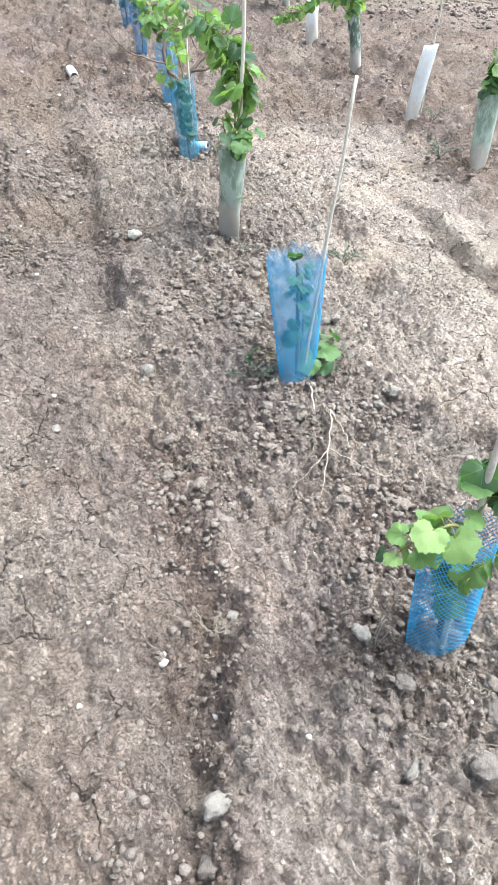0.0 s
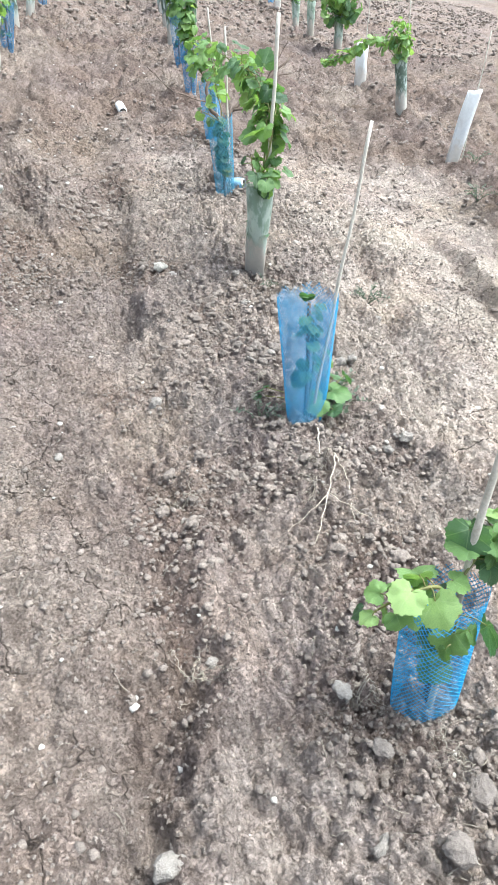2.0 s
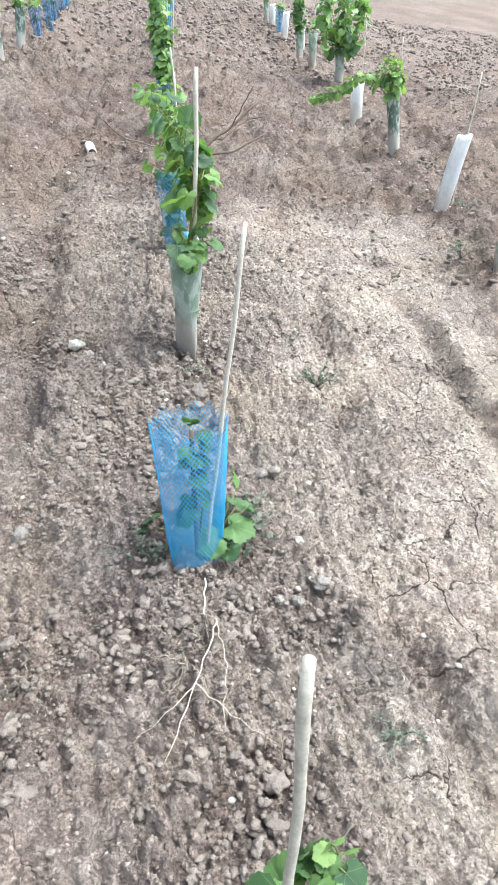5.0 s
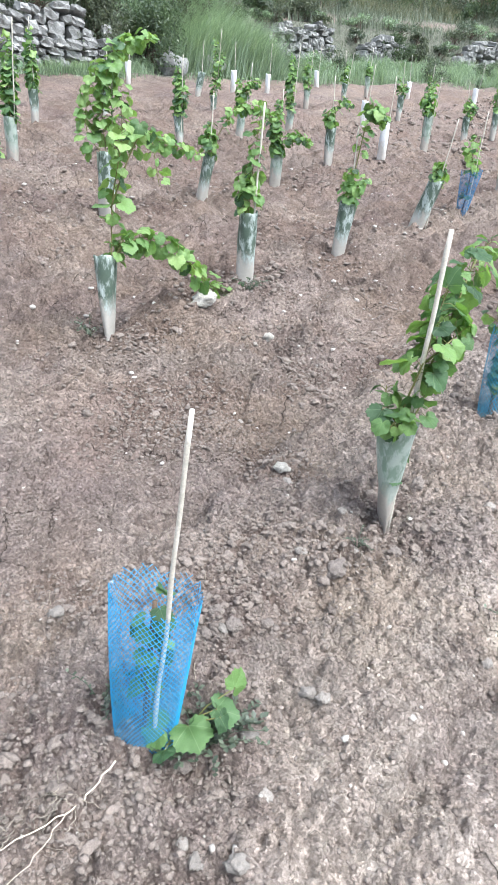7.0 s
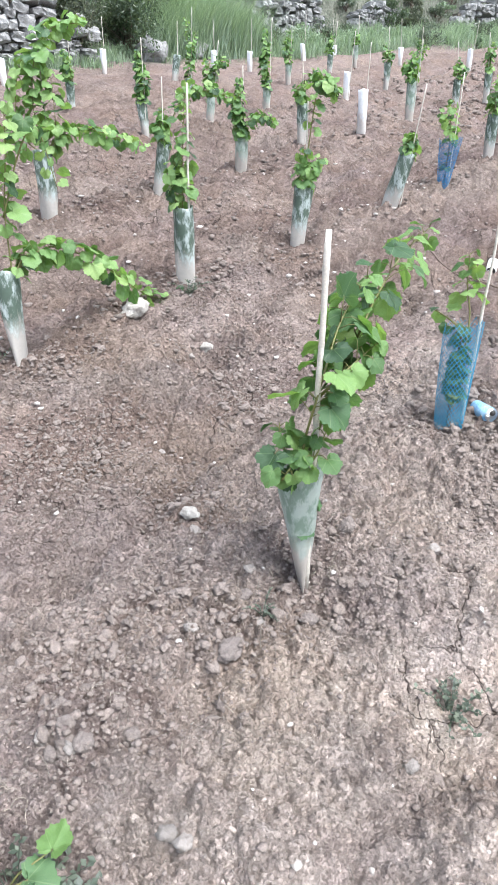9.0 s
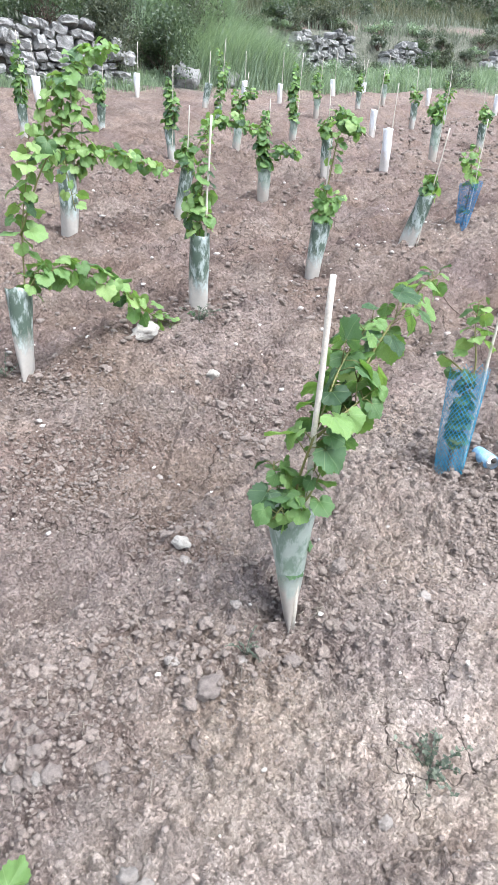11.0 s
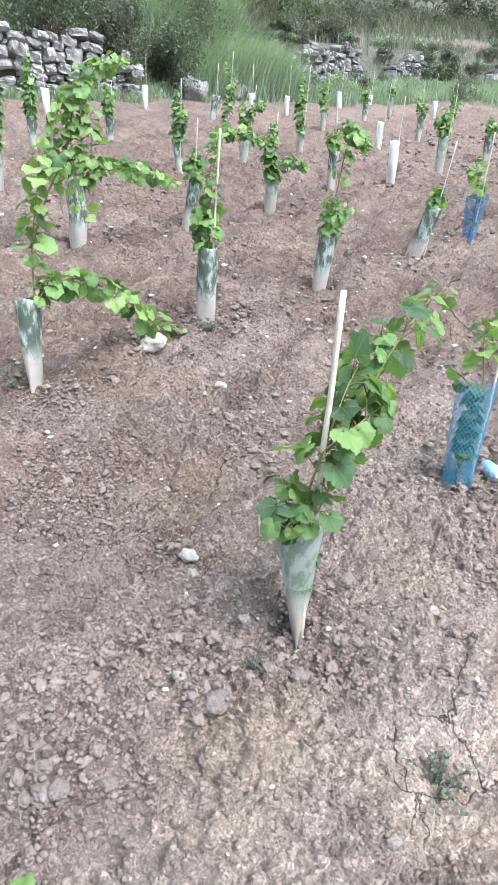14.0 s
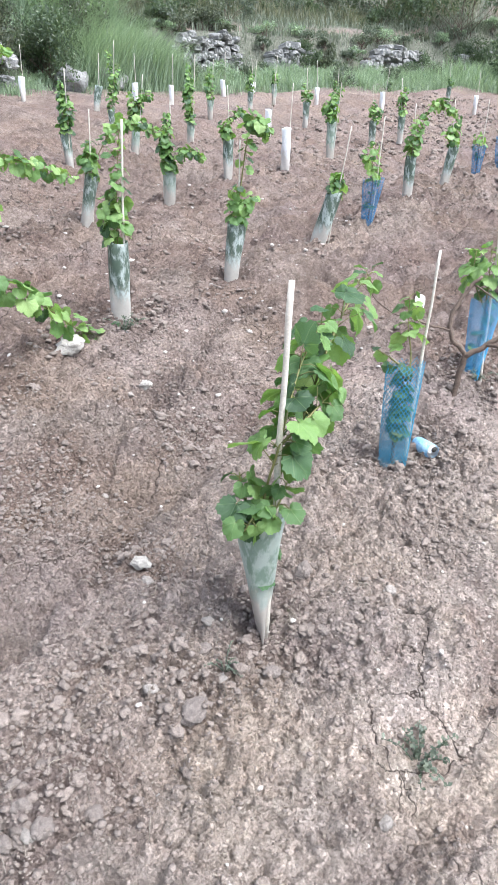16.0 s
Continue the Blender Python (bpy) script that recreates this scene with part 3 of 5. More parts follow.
def catmull(pts, per):
    pts = [Vector(p) for p in pts]
    p = [pts[0] * 2 - pts[1]] + pts + [pts[-1] * 2 - pts[-2]]
    out = []
    for k in range(1, len(p) - 2):
        a, b, c, d = p[k - 1:k + 3]
        for s in range(per):
            t = s / per
            out.append(0.5 * (2 * b + (c - a) * t + (2 * a - 5 * b + 4 * c - d) * t * t + (3 * b - a - 3 * c + d) * t ** 3))
    out.append(pts[-1])
    return out


def sweep(bm, pts, radii, n=6, flat=1.0):
    """A capped tube through pts; radii: one, or one a point."""
    pts = [Vector(p) for p in pts]
    if isinstance(radii, (int, float)):
        radii = [radii] * len(pts)
    rings, side = [], None
    for k, p in enumerate(pts):
        d = (pts[min(k + 1, len(pts) - 1)] - pts[max(k - 1, 0)]).normalized()
        if side is None:
            side = d.orthogonal().normalized()
        side = (side - d * side.dot(d)).normalized()
        up = d.cross(side)
        rings.append([bm.verts.new(p + (side * math.cos(a) + up * math.sin(a) * flat) * radii[k])
                      for a in (2 * math.pi * q / n for q in range(n))])
    for r0, r1 in zip(rings, rings[1:]):
        for q in range(n):
            bm.faces.new((r0[q], r0[(q + 1) % n], r1[(q + 1) % n], r1[q]))
    bm.faces.new(rings[0][::-1])
    bm.faces.new(rings[-1])


def taper(pts, r0, r1):
    return [r0 + (r1 - r0) * k / (len(pts) - 1) for k in range(len(pts))]


# ---- grape leaf shapes, shared by all vines ----
def leaf_arrays(seed, n=38):
    """A rounded, shallowly lobed, toothed vine leaf with its stalk end at the origin."""
    r = random.Random(seed)
    verts = [(0, 0, 0)]
    fold, droop, wave = r.uniform(0.05, 0.4), r.uniform(0.25, 0.8), r.uniform(0, 6)
    deep = r.uniform(0.15, 0.9)

    def place(rad, a):
        x, y = rad * math.sin(a), rad * math.cos(a) + 0.30
        z = fold * abs(x) - droop * rad * rad * 0.42 + 0.10 * math.sin(3 * a + wave) * rad + 0.05 * math.sin(7 * a + wave) * rad * rad
        return (x * 0.60, y * 0.55, z * 0.5)
    rim = []
    for k in range(n):
        a = -math.pi + 2 * math.pi * (k + 0.5) / n
        g = abs(math.degrees(a))
        rad = 0.80
        for at, gain, wide in ((0, 0.13, 20), (60, 0.07, 17), (115, 0.05, 20), (32, -0.09 * deep, 11), (90, -0.07 * deep, 12), (180, -0.38, 20)):
            rad += gain * math.exp(-((g - at) / wide) ** 2)
        rad *= 1 + (0.05 if k % 2 else -0.05) + r.uniform(-0.025, 0.025)
        rim.append((rad, a))
    verts += [place(0.55 * q, a) for q, a in rim] + [place(q, a) for q, a in rim]
    faces = []
    for k in range(n - 1):
        faces.append((0, 1 + k, 2 + k))
        faces.append((1 + k, 1 + n + k, 2 + n + k))
        faces.append((1 + k, 2 + n + k, 2 + k))
    return np.array(verts), np.array(faces)


def mark_leaf(me, at):
    """Keeps each point's place on its own leaf, for the veins."""
    layer = me.attributes.new("leaf_at", "FLOAT_VECTOR", "POINT")
    layer.data.foreach_set("vector", np.asarray(at, dtype=np.float32).ravel())
    return me


LEAF_SHAPES = [leaf_arrays(s) for s in range(6)]
FAR_SHAPES = [leaf_arrays(s, 15) for s in range(6)]
LEAF_MESHES = {}


def leaf_mesh(k, mat):
    if (k, mat.name) not in LEAF_MESHES:
        me = mark_leaf(mesh_np("leaf", *LEAF_SHAPES[k], mat, True), LEAF_SHAPES[k][0])
        LEAF_MESHES[(k, mat.name)] = me
    return LEAF_MESHES[(k, mat.name)]


def leaf_pose(r, at, out, size, hang=0.75):
    """Leaves hang outwards and down from their stalks, faces turned out and up."""
    tip = (out * 0.55 + Vector((r.uniform(-0.45, 0.45), r.uniform(-0.45, 0.45), -hang + r.uniform(-0.35, 0.55)))).normalized()
    nrm = Vector((0, 0, 0.45)) + out * 0.85 + Vector((r.uniform(-0.5, 0.5), r.uniform(-0.5, 0.5), r.uniform(-0.2, 0.3)))
    xx = tip.cross(nrm).normalized()
    zz = xx.cross(tip).normalized()
    m = Matrix((xx, tip, zz)).transposed().to_4x4()
    return Matrix.Translation(at) @ m @ Matrix.Diagonal((size, size, size, 1))


def add_leaves(r, parent, spots, mats, joined):
    """spots: (pose, kind of material). Leaves as parts of their own, or as one crown mesh."""
    if not joined:
        for m, mk in spots:
            ob = new("leaf", leaf_mesh(r.randrange(6), mats[mk]))
            ob.parent, ob.matrix_local = parent, m
        return
    by = {}
    for m, mk in spots:
        by.setdefault(mk, []).append(m)
    for mk, ms in by.items():
        vs, fs, at, off = [], [], [], 0
        for m in ms:
            v, f = FAR_SHAPES[r.randrange(6)]
            a = np.array(m)
            vs.append(v @ a[:3, :3].T + a[:3, 3])
            fs.append(f + off)
            at.append(v)
            off += len(v)
        me = mark_leaf(mesh_np("foliage", np.concatenate(vs), np.concatenate(fs), mats[mk], True), np.concatenate(at))
        ob = part("foliage", me, None, parent)
        tagged(ob, kind="stuff")


def net_sleeve(h, rx_top, ry_top, rx_foot, ry_foot, lean, turn, seed, cell=0.0095, wire=0.00062, slant=0.012, full=0.8, hem=True):
    """A sleeve of crossing plastic threads, narrowed to its foot, creased, with a slanted rim."""
    r = random.Random(seed)
    ph = [r.uniform(0, 6.3) for _ in range(4)]
    ct, st = math.cos(turn), math.sin(turn)

    def surf(a, v):
        top = h + slant * np.cos(a + ph[0]) + 0.006 * np.sin(5 * a + ph[1])
        s = v ** full
        rx, ry = rx_foot + (rx_top - rx_foot) * s, ry_foot + (ry_top - ry_foot) * s
        crease = 1 + 0.04 * np.sin(3 * a + ph[2] + 2.5 * v) + 0.02 * np.sin(7 * a + ph[3] - 4 * v)
        x, y = rx * np.cos(a) * crease, ry * np.sin(a) * crease
        return np.stack([ct * x - st * y + lean[0] * v, st * x + ct * y + lean[1] * v, top * v], -1)
    per = math.pi * (rx_top + ry_top)
    n = int(per / cell)
    twist = h / per * 2 * math.pi
    seg = 22
    V, F, off = [], [], 0
    v = np.linspace(0, 1, seg + 1)
    for d in (1, -1):
        for k in range(n):
            w = v * (1.0 if hem else r.uniform(0.985, 1.04))
            a = 2 * math.pi * k / n + d * twist * w * 0.8
            c = surf(a, w)
            t = np.gradient(c, axis=0)
            t /= np.linalg.norm(t, axis=1)[:, None]
            out = np.stack([np.cos(a) * ct - np.sin(a) * st, np.cos(a) * st + np.sin(a) * ct, 0 * a], -1)
            side = np.cross(t, out)
            side /= np.linalg.norm(side, axis=1)[:, None] + 1e-9
            ring = np.stack([c + side * wire * 1.25, c + out * wire, c - side * wire * 1.25, c - out * wire * 0.6], 1)
            V.append(ring.reshape(-1, 3))
            b = off + np.arange(seg)[:, None] * 4
            q = np.arange(4)[None, :]
            F.append(np.stack([b + q, b + (q + 1) % 4, b + 4 + (q + 1) % 4, b + 4 + q], -1).reshape(-1, 4))
            off += (seg + 1) * 4
    if not hem:
        return np.concatenate(V), np.concatenate(F)
    # rim hem
    a = np.linspace(0, 2 * math.pi, 49)
    c = surf(a, np.ones(49))
    ring = np.stack([c + (0, 0, wire * 2), c + np.stack([np.cos(a), np.sin(a), 0 * a], -1) * wire * 2, c - (0, 0, wire * 2)], 1)
    V.append(ring.reshape(-1, 3))
    b = off + np.arange(48)[:, None] * 3
    q = np.arange(3)[None, :]
    F.append(np.stack([b + q, b + (q + 1) % 3, b + 3 + (q + 1) % 3, b + 3 + q], -1).reshape(-1, 4))
    return np.concatenate(V), np.concatenate(F)


def sheet_tube(h, r_top, foot_long, foot_thin, lean, turn, seed, wall=0.0022):
    """A plastic sleeve with a real wall, open at the top, pressed flat towards its foot."""
    r = random.Random(seed)
    n, m = 28, 16
    ph = [r.uniform(0, 6.3) for _ in range(3)]
    V, F = [], []
    for k in range(m + 1):
        v = k / m
        s = v ** 0.75
        lx, ly = foot_long + (r_top - foot_long) * s, foot_thin + (r_top - foot_thin) * s
        for inner in (0, 1):
            for q in range(n):
                a = 2 * math.pi * q / n
                c = 1 + 0.08 * math.sin(2 * a + ph[0] + 3 * v) + 0.035 * math.sin(5 * a + ph[1] - 5 * v) + 0.05 * math.sin(3 * a + ph[2] + 7 * v)
                x, y = (lx * c - inner * wall) * math.cos(a), (ly * c - inner * wall) * math.sin(a)
                top = h + (0.008 * math.sin(a + ph[2]) + 0.004 * math.sin(4 * a)) * v
                V.append((math.cos(turn) * x - math.sin(turn) * y + lean[0] * v, math.sin(turn) * x + math.cos(turn) * y + lean[1] * v, top * v))
    ring = lambda k, i, q: k * 2 * n + i * n + q % n
    for k in range(m):
        for q in range(n):
            F.append((ring(k, 0, q), ring(k, 0, q + 1), ring(k + 1, 0, q + 1), ring(k + 1, 0, q)))
            F.append((ring(k, 1, q + 1), ring(k, 1, q), ring(k + 1, 1, q), ring(k + 1, 1, q + 1)))
    for q in range(n):
        F.append((ring(m, 0, q), ring(m, 0, q + 1), ring(m, 1, q + 1), ring(m, 1, q)))
    return np.array(V), np.array(F)


def cane_mesh(bm, p0, p1, rad):
    p0, p1 = Vector(p0), Vector(p1)
    pts, radii, n = [], [], 14
    for k in range(n + 1):
        pts.append(p0.lerp(p1, k / n) + Vector((math.sin(k * 1.3), math.cos(k * 0.9), 0)) * 0.0018)
        radii.append(rad * (1.16 if k % 5 == 3 else 1.0) * (1 - 0.15 * k / n))
    sweep(bm, pts, radii, 8)


def vine(x, y, sleeve, h=0.42, r=0.06, lean=(0, 0), cane=None, shoots=(), dens=30, size=0.085, seed=1, joined=False,
         foot=None, turn=0.0, label="", young=0.25, dark=0.2, inside=0, full=0.8, name="grape_vine"):
    """A young vine: sleeve, cane, woody stem, leafy shoots. shoots: (points from the foot, first leafy share of the way)."""
    rr = random.Random(seed)
    v = thing(name, x, y, label, "vine", "vines in rows", 0.026)
    if sleeve in ("net", "darknet", "tealnet"):
        f = foot or (0.4 * r, 0.35 * r)
        V, F = net_sleeve(h, r, r * 0.8, f[0], f[1], lean, turn, seed, *((0.016, 0.00085) if sleeve == "tealnet" else (0.0118, 0.00066) if not joined else (0.016, 0.0009)), full=full, hem=joined)
        part("net_sleeve", mesh_np("net_sleeve", V, F, {"net": NET_BLUE, "darknet": NET_DARK, "tealnet": NET_TEAL}[sleeve]), None, v, "blue plastic net sleeve")
    elif sleeve:
        f = foot or (0.85 * r, 0.7 * r)
        V, F = sheet_tube(h, r, f[0], f[1], lean, turn, seed)
        mat = {"clear": TUBE_CLEAR, "mould": TUBE_MOULD, "white": TUBE_WHITE}[sleeve]
        what = {"clear": "clouded clear plastic sleeve", "mould": "algae-stained plastic sleeve", "white": "white plastic sleeve"}[sleeve]
        part("plastic_sleeve", mesh_np("plastic_sleeve", V, F, mat, True), None, v, what)
    if cane:
        bm = bmesh.new()
        cane_mesh(bm, cane[0], cane[1], cane[2] if len(cane) > 2 else 0.006)
        part("cane", bm, CANE, v, "pale bamboo cane")
    spots = []
    if shoots:
        bm = bmesh.new()
        stem = [(0, 0, -0.03), (lean[0] * 0.3 + rr.uniform(-.01, .01), lean[1] * 0.3, h * 0.45), (lean[0], lean[1], h * 0.95)]
        sp = catmull(stem, 5)
        sweep(bm, sp, taper(sp, 0.008, 0.005), 7)
        part("stem", bm, WOOD, v)
    for pts, first, *rest in shoots:
        dn = dens * (rest[0] if rest else 1)
        sz = size * (rest[1] if len(rest) > 1 else 1)
        line = catmull(pts, 8)
        bm = bmesh.new()
        sweep(bm, line, taper(line, 0.0045, 0.0016), 5)
        total = sum((b - a).length for a, b in zip(line, line[1:]))
        count = int(total * (1 - first) * dn)
        for k in range(count):
            f = first + (1 - first) * (k + rr.random() * 0.9) / max(count, 1)
            at = f * (len(line) - 1)
            i = min(int(at), len(line) - 2)
            p = line[i].lerp(line[i + 1], at - i)
            d = (line[i + 1] - line[i]).normalized()
            ang = k * 2.4 + rr.uniform(-0.7, 0.7)
            s1 = d.orthogonal().normalized()
            out = (s1 * math.cos(ang) + d.cross(s1) * math.sin(ang) + d * 0.25).normalized()
            size_k = sz * rr.uniform(0.62, 1.15) * (1 - 0.42 * max(0, f - 0.6) / 0.4)
            pet = rr.uniform(0.35, 0.75) * size_k
            q = p + out * pet + Vector((0, 0, 0.15 * pet))
            if not joined:
                sweep(bm, [p, p.lerp(q, 0.5) + Vector((0, 0, 0.006)), q], [0.0015, 0.0012, 0.001], 4)
            u = rr.random()
            mk = 1 if u < young + 0.5 * max(0, f - 0.75) else 2 if u > 1 - dark else 0
            spots.append((leaf_pose(rr, q, out, size_k), mk))
        shoot = part("shoot", bm, SHOOT, v)
        if not joined:
            add_leaves(rr, shoot, spots, (LEAF, LEAF_YOUNG, LEAF_DARK), False)
            spots = []
    for k in range(inside):
        a = rr.uniform(0, 6.3)
        out = Vector((math.cos(a), math.sin(a), 0.3))
        f = rr.uniform(0.35, 0.98)
        q = Vector((lean[0] * f, lean[1] * f, h * f)) + out * r * 0.25
        spots.append((leaf_pose(rr, q, out, size * 0.75), 2))
    add_leaves(rr, v, spots, (LEAF, LEAF_YOUNG, LEAF_DARK), joined)
    return v


# ======== the row beside the path ========
vine(-0.055, -1.985, "net", 0.38, 0.080, (-0.04, -0.045), ((-0.008, -0.025, -0.05), (0.0, -0.045, 0.90), 0.0068),
     [([(0, 0, .1), (-.02, -.03, .34), (-.01, -.04, .41), (.03, -.02, .45), (.07, .01, .48)], 0.62, 3.6), ([(-.03, -.04, .34), (-.07, -.06, .41), (-.13, -.06, .40), (-.19, -.05, .35)], 0.2, 1.15),
      ([(-.02, -.05, .34), (-.04, -.09, .37), (-.05, -.11, .31)], 0.3, 0.9)],
     dens=64, size=0.072, seed=11, foot=(0.085, 0.045), turn=0.3, inside=16, label="leafy young vine in a blue net sleeve with a bamboo cane")
vine(-0.078, -1.07, "net", 0.415, 0.096, (0.0, 0.03), ((0.01, 0.01, -0.05), (0.12, -0.02, 0.87), 0.0052),
     [([(0, 0, .05), (.02, .02, .2), (.02, .04, .34)], 0.3, 1.2, 0.55)], dens=30, size=0.06, seed=12, foot=(0.06, 0.022), turn=0.55, inside=22, full=0.6,
     label="blue net sleeve with a bare bamboo cane and few leaves")
vine(-0.020, 0.042, "clear", 0.415, 0.060, (0.018, -0.06), ((0.03, -0.03, 0.0), (0.074, -0.075, 0.995), 0.0082),
     [([(.0, .0, .1), (.02, -.06, .42), (.06, -.06, .62), (.035, .08, .76), (.0, .28, .82)], 0.40, 1.15),
      ([(.03, -.04, .45), (.06, .06, .64), (.03, .26, .76), (-.03, .56, .83), (-.09, .91, .86)], 0.1, 1.05, 0.95),
      ([(.02, -.06, .40), (-.02, -.09, .47), (-.03, -.09, .53)], 0.1, 1.7, 0.8), ([(.02, -.06, .40), (.07, -.08, .46), (.08, -.05, .52)], 0.1, 1.6, 0.8),
      ([(.02, -.06, .40), (.03, -.12, .44), (.02, -.15, .41)], 0.2, 1.5, 0.85), ([(.05, -.04, .6), (.09, .02, .66), (.11, .12, .7)], 0.1, 1.0)],
     dens=50, size=0.094, seed=13, foot=(0.050, 0.008), turn=math.atan2(.82, -.57), inside=9, young=0.07,
     label="leafy vine arching from a clouded clear plastic sleeve")
vine(0.025, 1.035, "tealnet", 0.41, 0.070, (-0.015, 0.055), ((0.03, 0.04, -0.05), (0.035, 0.14, 0.82), 0.0058),
     [([(0, 0, .1), (.0, .07, .4), (-.03, .08, .55), (-.04, .09, .66)], 0.5, 1.2), ([(0, .06, .38), (-.08, .05, .43), (-.13, .05, .45)], 0.3)],
     dens=42, size=0.080, seed=14, foot=(0.05, 0.026), turn=0.4, inside=44, young=0.5, label="young vine in a blue net sleeve beside a drink can")
vine(0.10, 1.985, "net", 0.40, 0.075, (0.0, 0.08), ((0.05, 0.0, -0.05), (0.0, 0.08, 0.8), 0.006),
     [([(0, 0, .1), (.0, .06, .4), (-.02, .08, .66)], 0.5, 1.8), ([(0, .05, .36), (-.08, .08, .5), (-.1, .16, .62)], 0.3, 1.4)], dens=42, size=0.09, seed=15, foot=(0.03, 0.02),
     inside=8, young=0.6, label="young vine in a blue net sleeve")


def bush_vine(x, y, sleeve, h, r, lx, ly, top, leafy, ax=0, ay=0, az=0, seed=1, joined=True, cane=None, young=0.25, dark=0.3, size=0.079, label=""):
    """A vine of the far rows: an upright leafy head over its sleeve, and perhaps one long arm."""
    shoots = []
    rr = random.Random(seed + 500)
    if leafy:
        w = lambda s: rr.uniform(-s, s)
        shoots.append(([(lx * .3, ly * .3, h * .5), (lx, ly, h), (lx + w(.03), ly + w(.03), (h + top) / 2), (lx + w(.06), ly + w(.06), top)], 0.28, leafy))
        shoots.append(([(lx, ly, h * .9), (lx + w(.07), ly + w(.07), h + (top - h) * .4), (lx + w(.1), ly + w(.1), h + (top - h) * .75)], 0.1, leafy))
    if az:
        shoots.append(([(lx, ly, min(h + .05, az)), (lx + ax * .35, ly + ay * .35, max(h + .1, az) + .04), (lx + ax * .7, ly + ay * .7, az + .05), (lx + ax, ly + ay, az)], 0.15, max(leafy, 0.8), 0.85))
    if cane is None:
        cane = ((lx * .5 + .03, ly * .5, 0), (lx + rr.uniform(-.06, .1), ly + rr.uniform(-.04, .05), max(top + .1, .85)), 0.005)
    return vine(x, y, sleeve, h, r, (lx, ly), cane, shoots, dens=78, size=size, seed=seed, joined=joined, young=young, dark=dark, label=label, inside=6 if leafy else 0)


# ======== next row uphill ========
vine(-1.65, 0.36, "mould", 0.39, 0.05, (-0.02, 0.0), None,
     [([(0, 0, .1), (0, .02, .4), (.0, .03, .62), (.03, .05, .82), (.04, .07, 1.0)], 0.36, 1.0),
      ([(0, .02, .38), (.02, .22, .46), (.04, .48, .34), (.06, .74, .15), (.09, 1.02, .07)], 0.08, 1.5, 0.95),
      ([(0, .02, .36), (.02, .07, .44), (-.02, .11, .42)], 0.0, 2.2, 0.85),
      ([(0, .02, .6), (.06, .1, .85), (.1, .16, .92), (.13, .2, .7)], 0.3, 0.8, 0.9)],
     dens=48, size=0.092, seed=21, foot=(0.05, 0.02), turn=2.1, young=0.6, dark=0.1, label="vine in a stained plastic sleeve with a long drooping shoot")
vine(-1.63, 1.44, "mould", 0.42, 0.055, (0, 0), ((.03, -.01, 0), (.06, 0, .98), .006),
     [([(0, 0, .1), (0, 0, .42), (.01, 0, .65), (.03, .02, .98)], 0.38, 1.3), ([(0, 0, .38), (-.04, -.03, .5), (-.03, 0, .66)], 0.1, 1.2)],
     dens=66, size=0.078, seed=22, young=0.4, label="slim upright vine on a cane in a stained plastic sleeve")
UPHILL = (
    (-1.53, 2.40, "mould", .39, .055, .03, .02, .60, 1.2, .15, .09, .88),
    (-1.45, 3.54, "mould", .41, .065, .10, .04, .53, 1.0, 0, 0, 0),
    (-1.37, 4.40, "darknet", .38, .09, .02, .0, .66, .8, 0, 0, 0),
    (-1.38, 5.50, "mould", .40, .05, .0, .0, .74, 1.0, .3, .3, .78),
    (-1.30, 6.50, "mould", .41, .05, .07, .02, .72, 1.0, 0, 0, 0),
    (-1.20, 7.60, "darknet", .37, .08, .0, .0, .5, .6, 0, 0, 0),
    (-1.13, 8.57, "darknet", .37, .08, .0, .0, .5, .6, 0, 0, 0),
)
UPHILL_FAR = (
    (-1.13, 9.55, "darknet", .37, .08, .0, .0, .5, .5, 0, 0, 0),
    (-1.08, 10.5, "darknet", .37, .08, .0, .0, .5, .4, 0, 0, 0),
    (-1.06, 11.4, "net", .37, .08, .0, .0, .45, .3, 0, 0, 0),
    (-1.05, 12.45, "white", .40, .05, .0, .0, .4, 0, 0, 0, 0),
    (-1.04, 13.8, "white", .40, .05, .03, .0, .4, 0, 0, 0, 0),
)
SECOND = (
    (-3.30, 0.90, "darknet", .38, .08, .0, .0, .62, 1.0, 0, 0, 0),
    (-3.15, 2.88, "mould", .40, .055, .06, .05, .64, 1.2, .42, .34, .7),
    (-3.03, 3.86, "clear", .31, .055, .0, .0, .76, 1.8, .3, .1, .42),
    (-3.09, 4.96, "mould", .38, .05, .0, .0, .56, 1.2, .16, .1, .56),
    (-2.88, 5.83, "white", .42, .055, .0, .0, .4, 0, 0, 0, 0),
    (-2.81, 6.90, "clear", .44, .055, .0, .0, .74, 1.6, 0, 0, 0),
    (-3.05, 9.0, "mould", .40, .05, .0, .0, .66, 1.2, 0, 0, 0),
    (-2.66, 9.10, "mould", .38, .05, .0, .0, .74, 1.2, 0, 0, 0),
)
THIRD = (
    (-4.84, 2.28, "clear", .39, .06, .0, .0, 1.05, 1.8, 0, 0, 0),
    (-4.66, 4.38, "mould", .37, .05, -.02, -.02, .83, 1.8, 0, 0, 0),
    (-4.50, 5.25, "clear", .38, .05, .03, .02, .68, 1.3, .14, .1, .6),
    (-4.66, 6.63, "clear", .32, .05, .0, .0, .96, 1.7, 0, 0, 0),
    (-4.20, 7.90, "white", .38, .045, .0, .0, .4, 0, 0, 0, 0),
    (-4.28, 9.30, "mould", .38, .05, .0, .0, .62, 1.1, 0, 0, 0),
    (-4.21, 12.6, "white", .40, .05, .0, .0, .4, 0, 0, 0, 0),
    (-4.40, 10.7, "clear", .36, .05, .0, .0, .68, 1.1, 0, 0, 0),
)
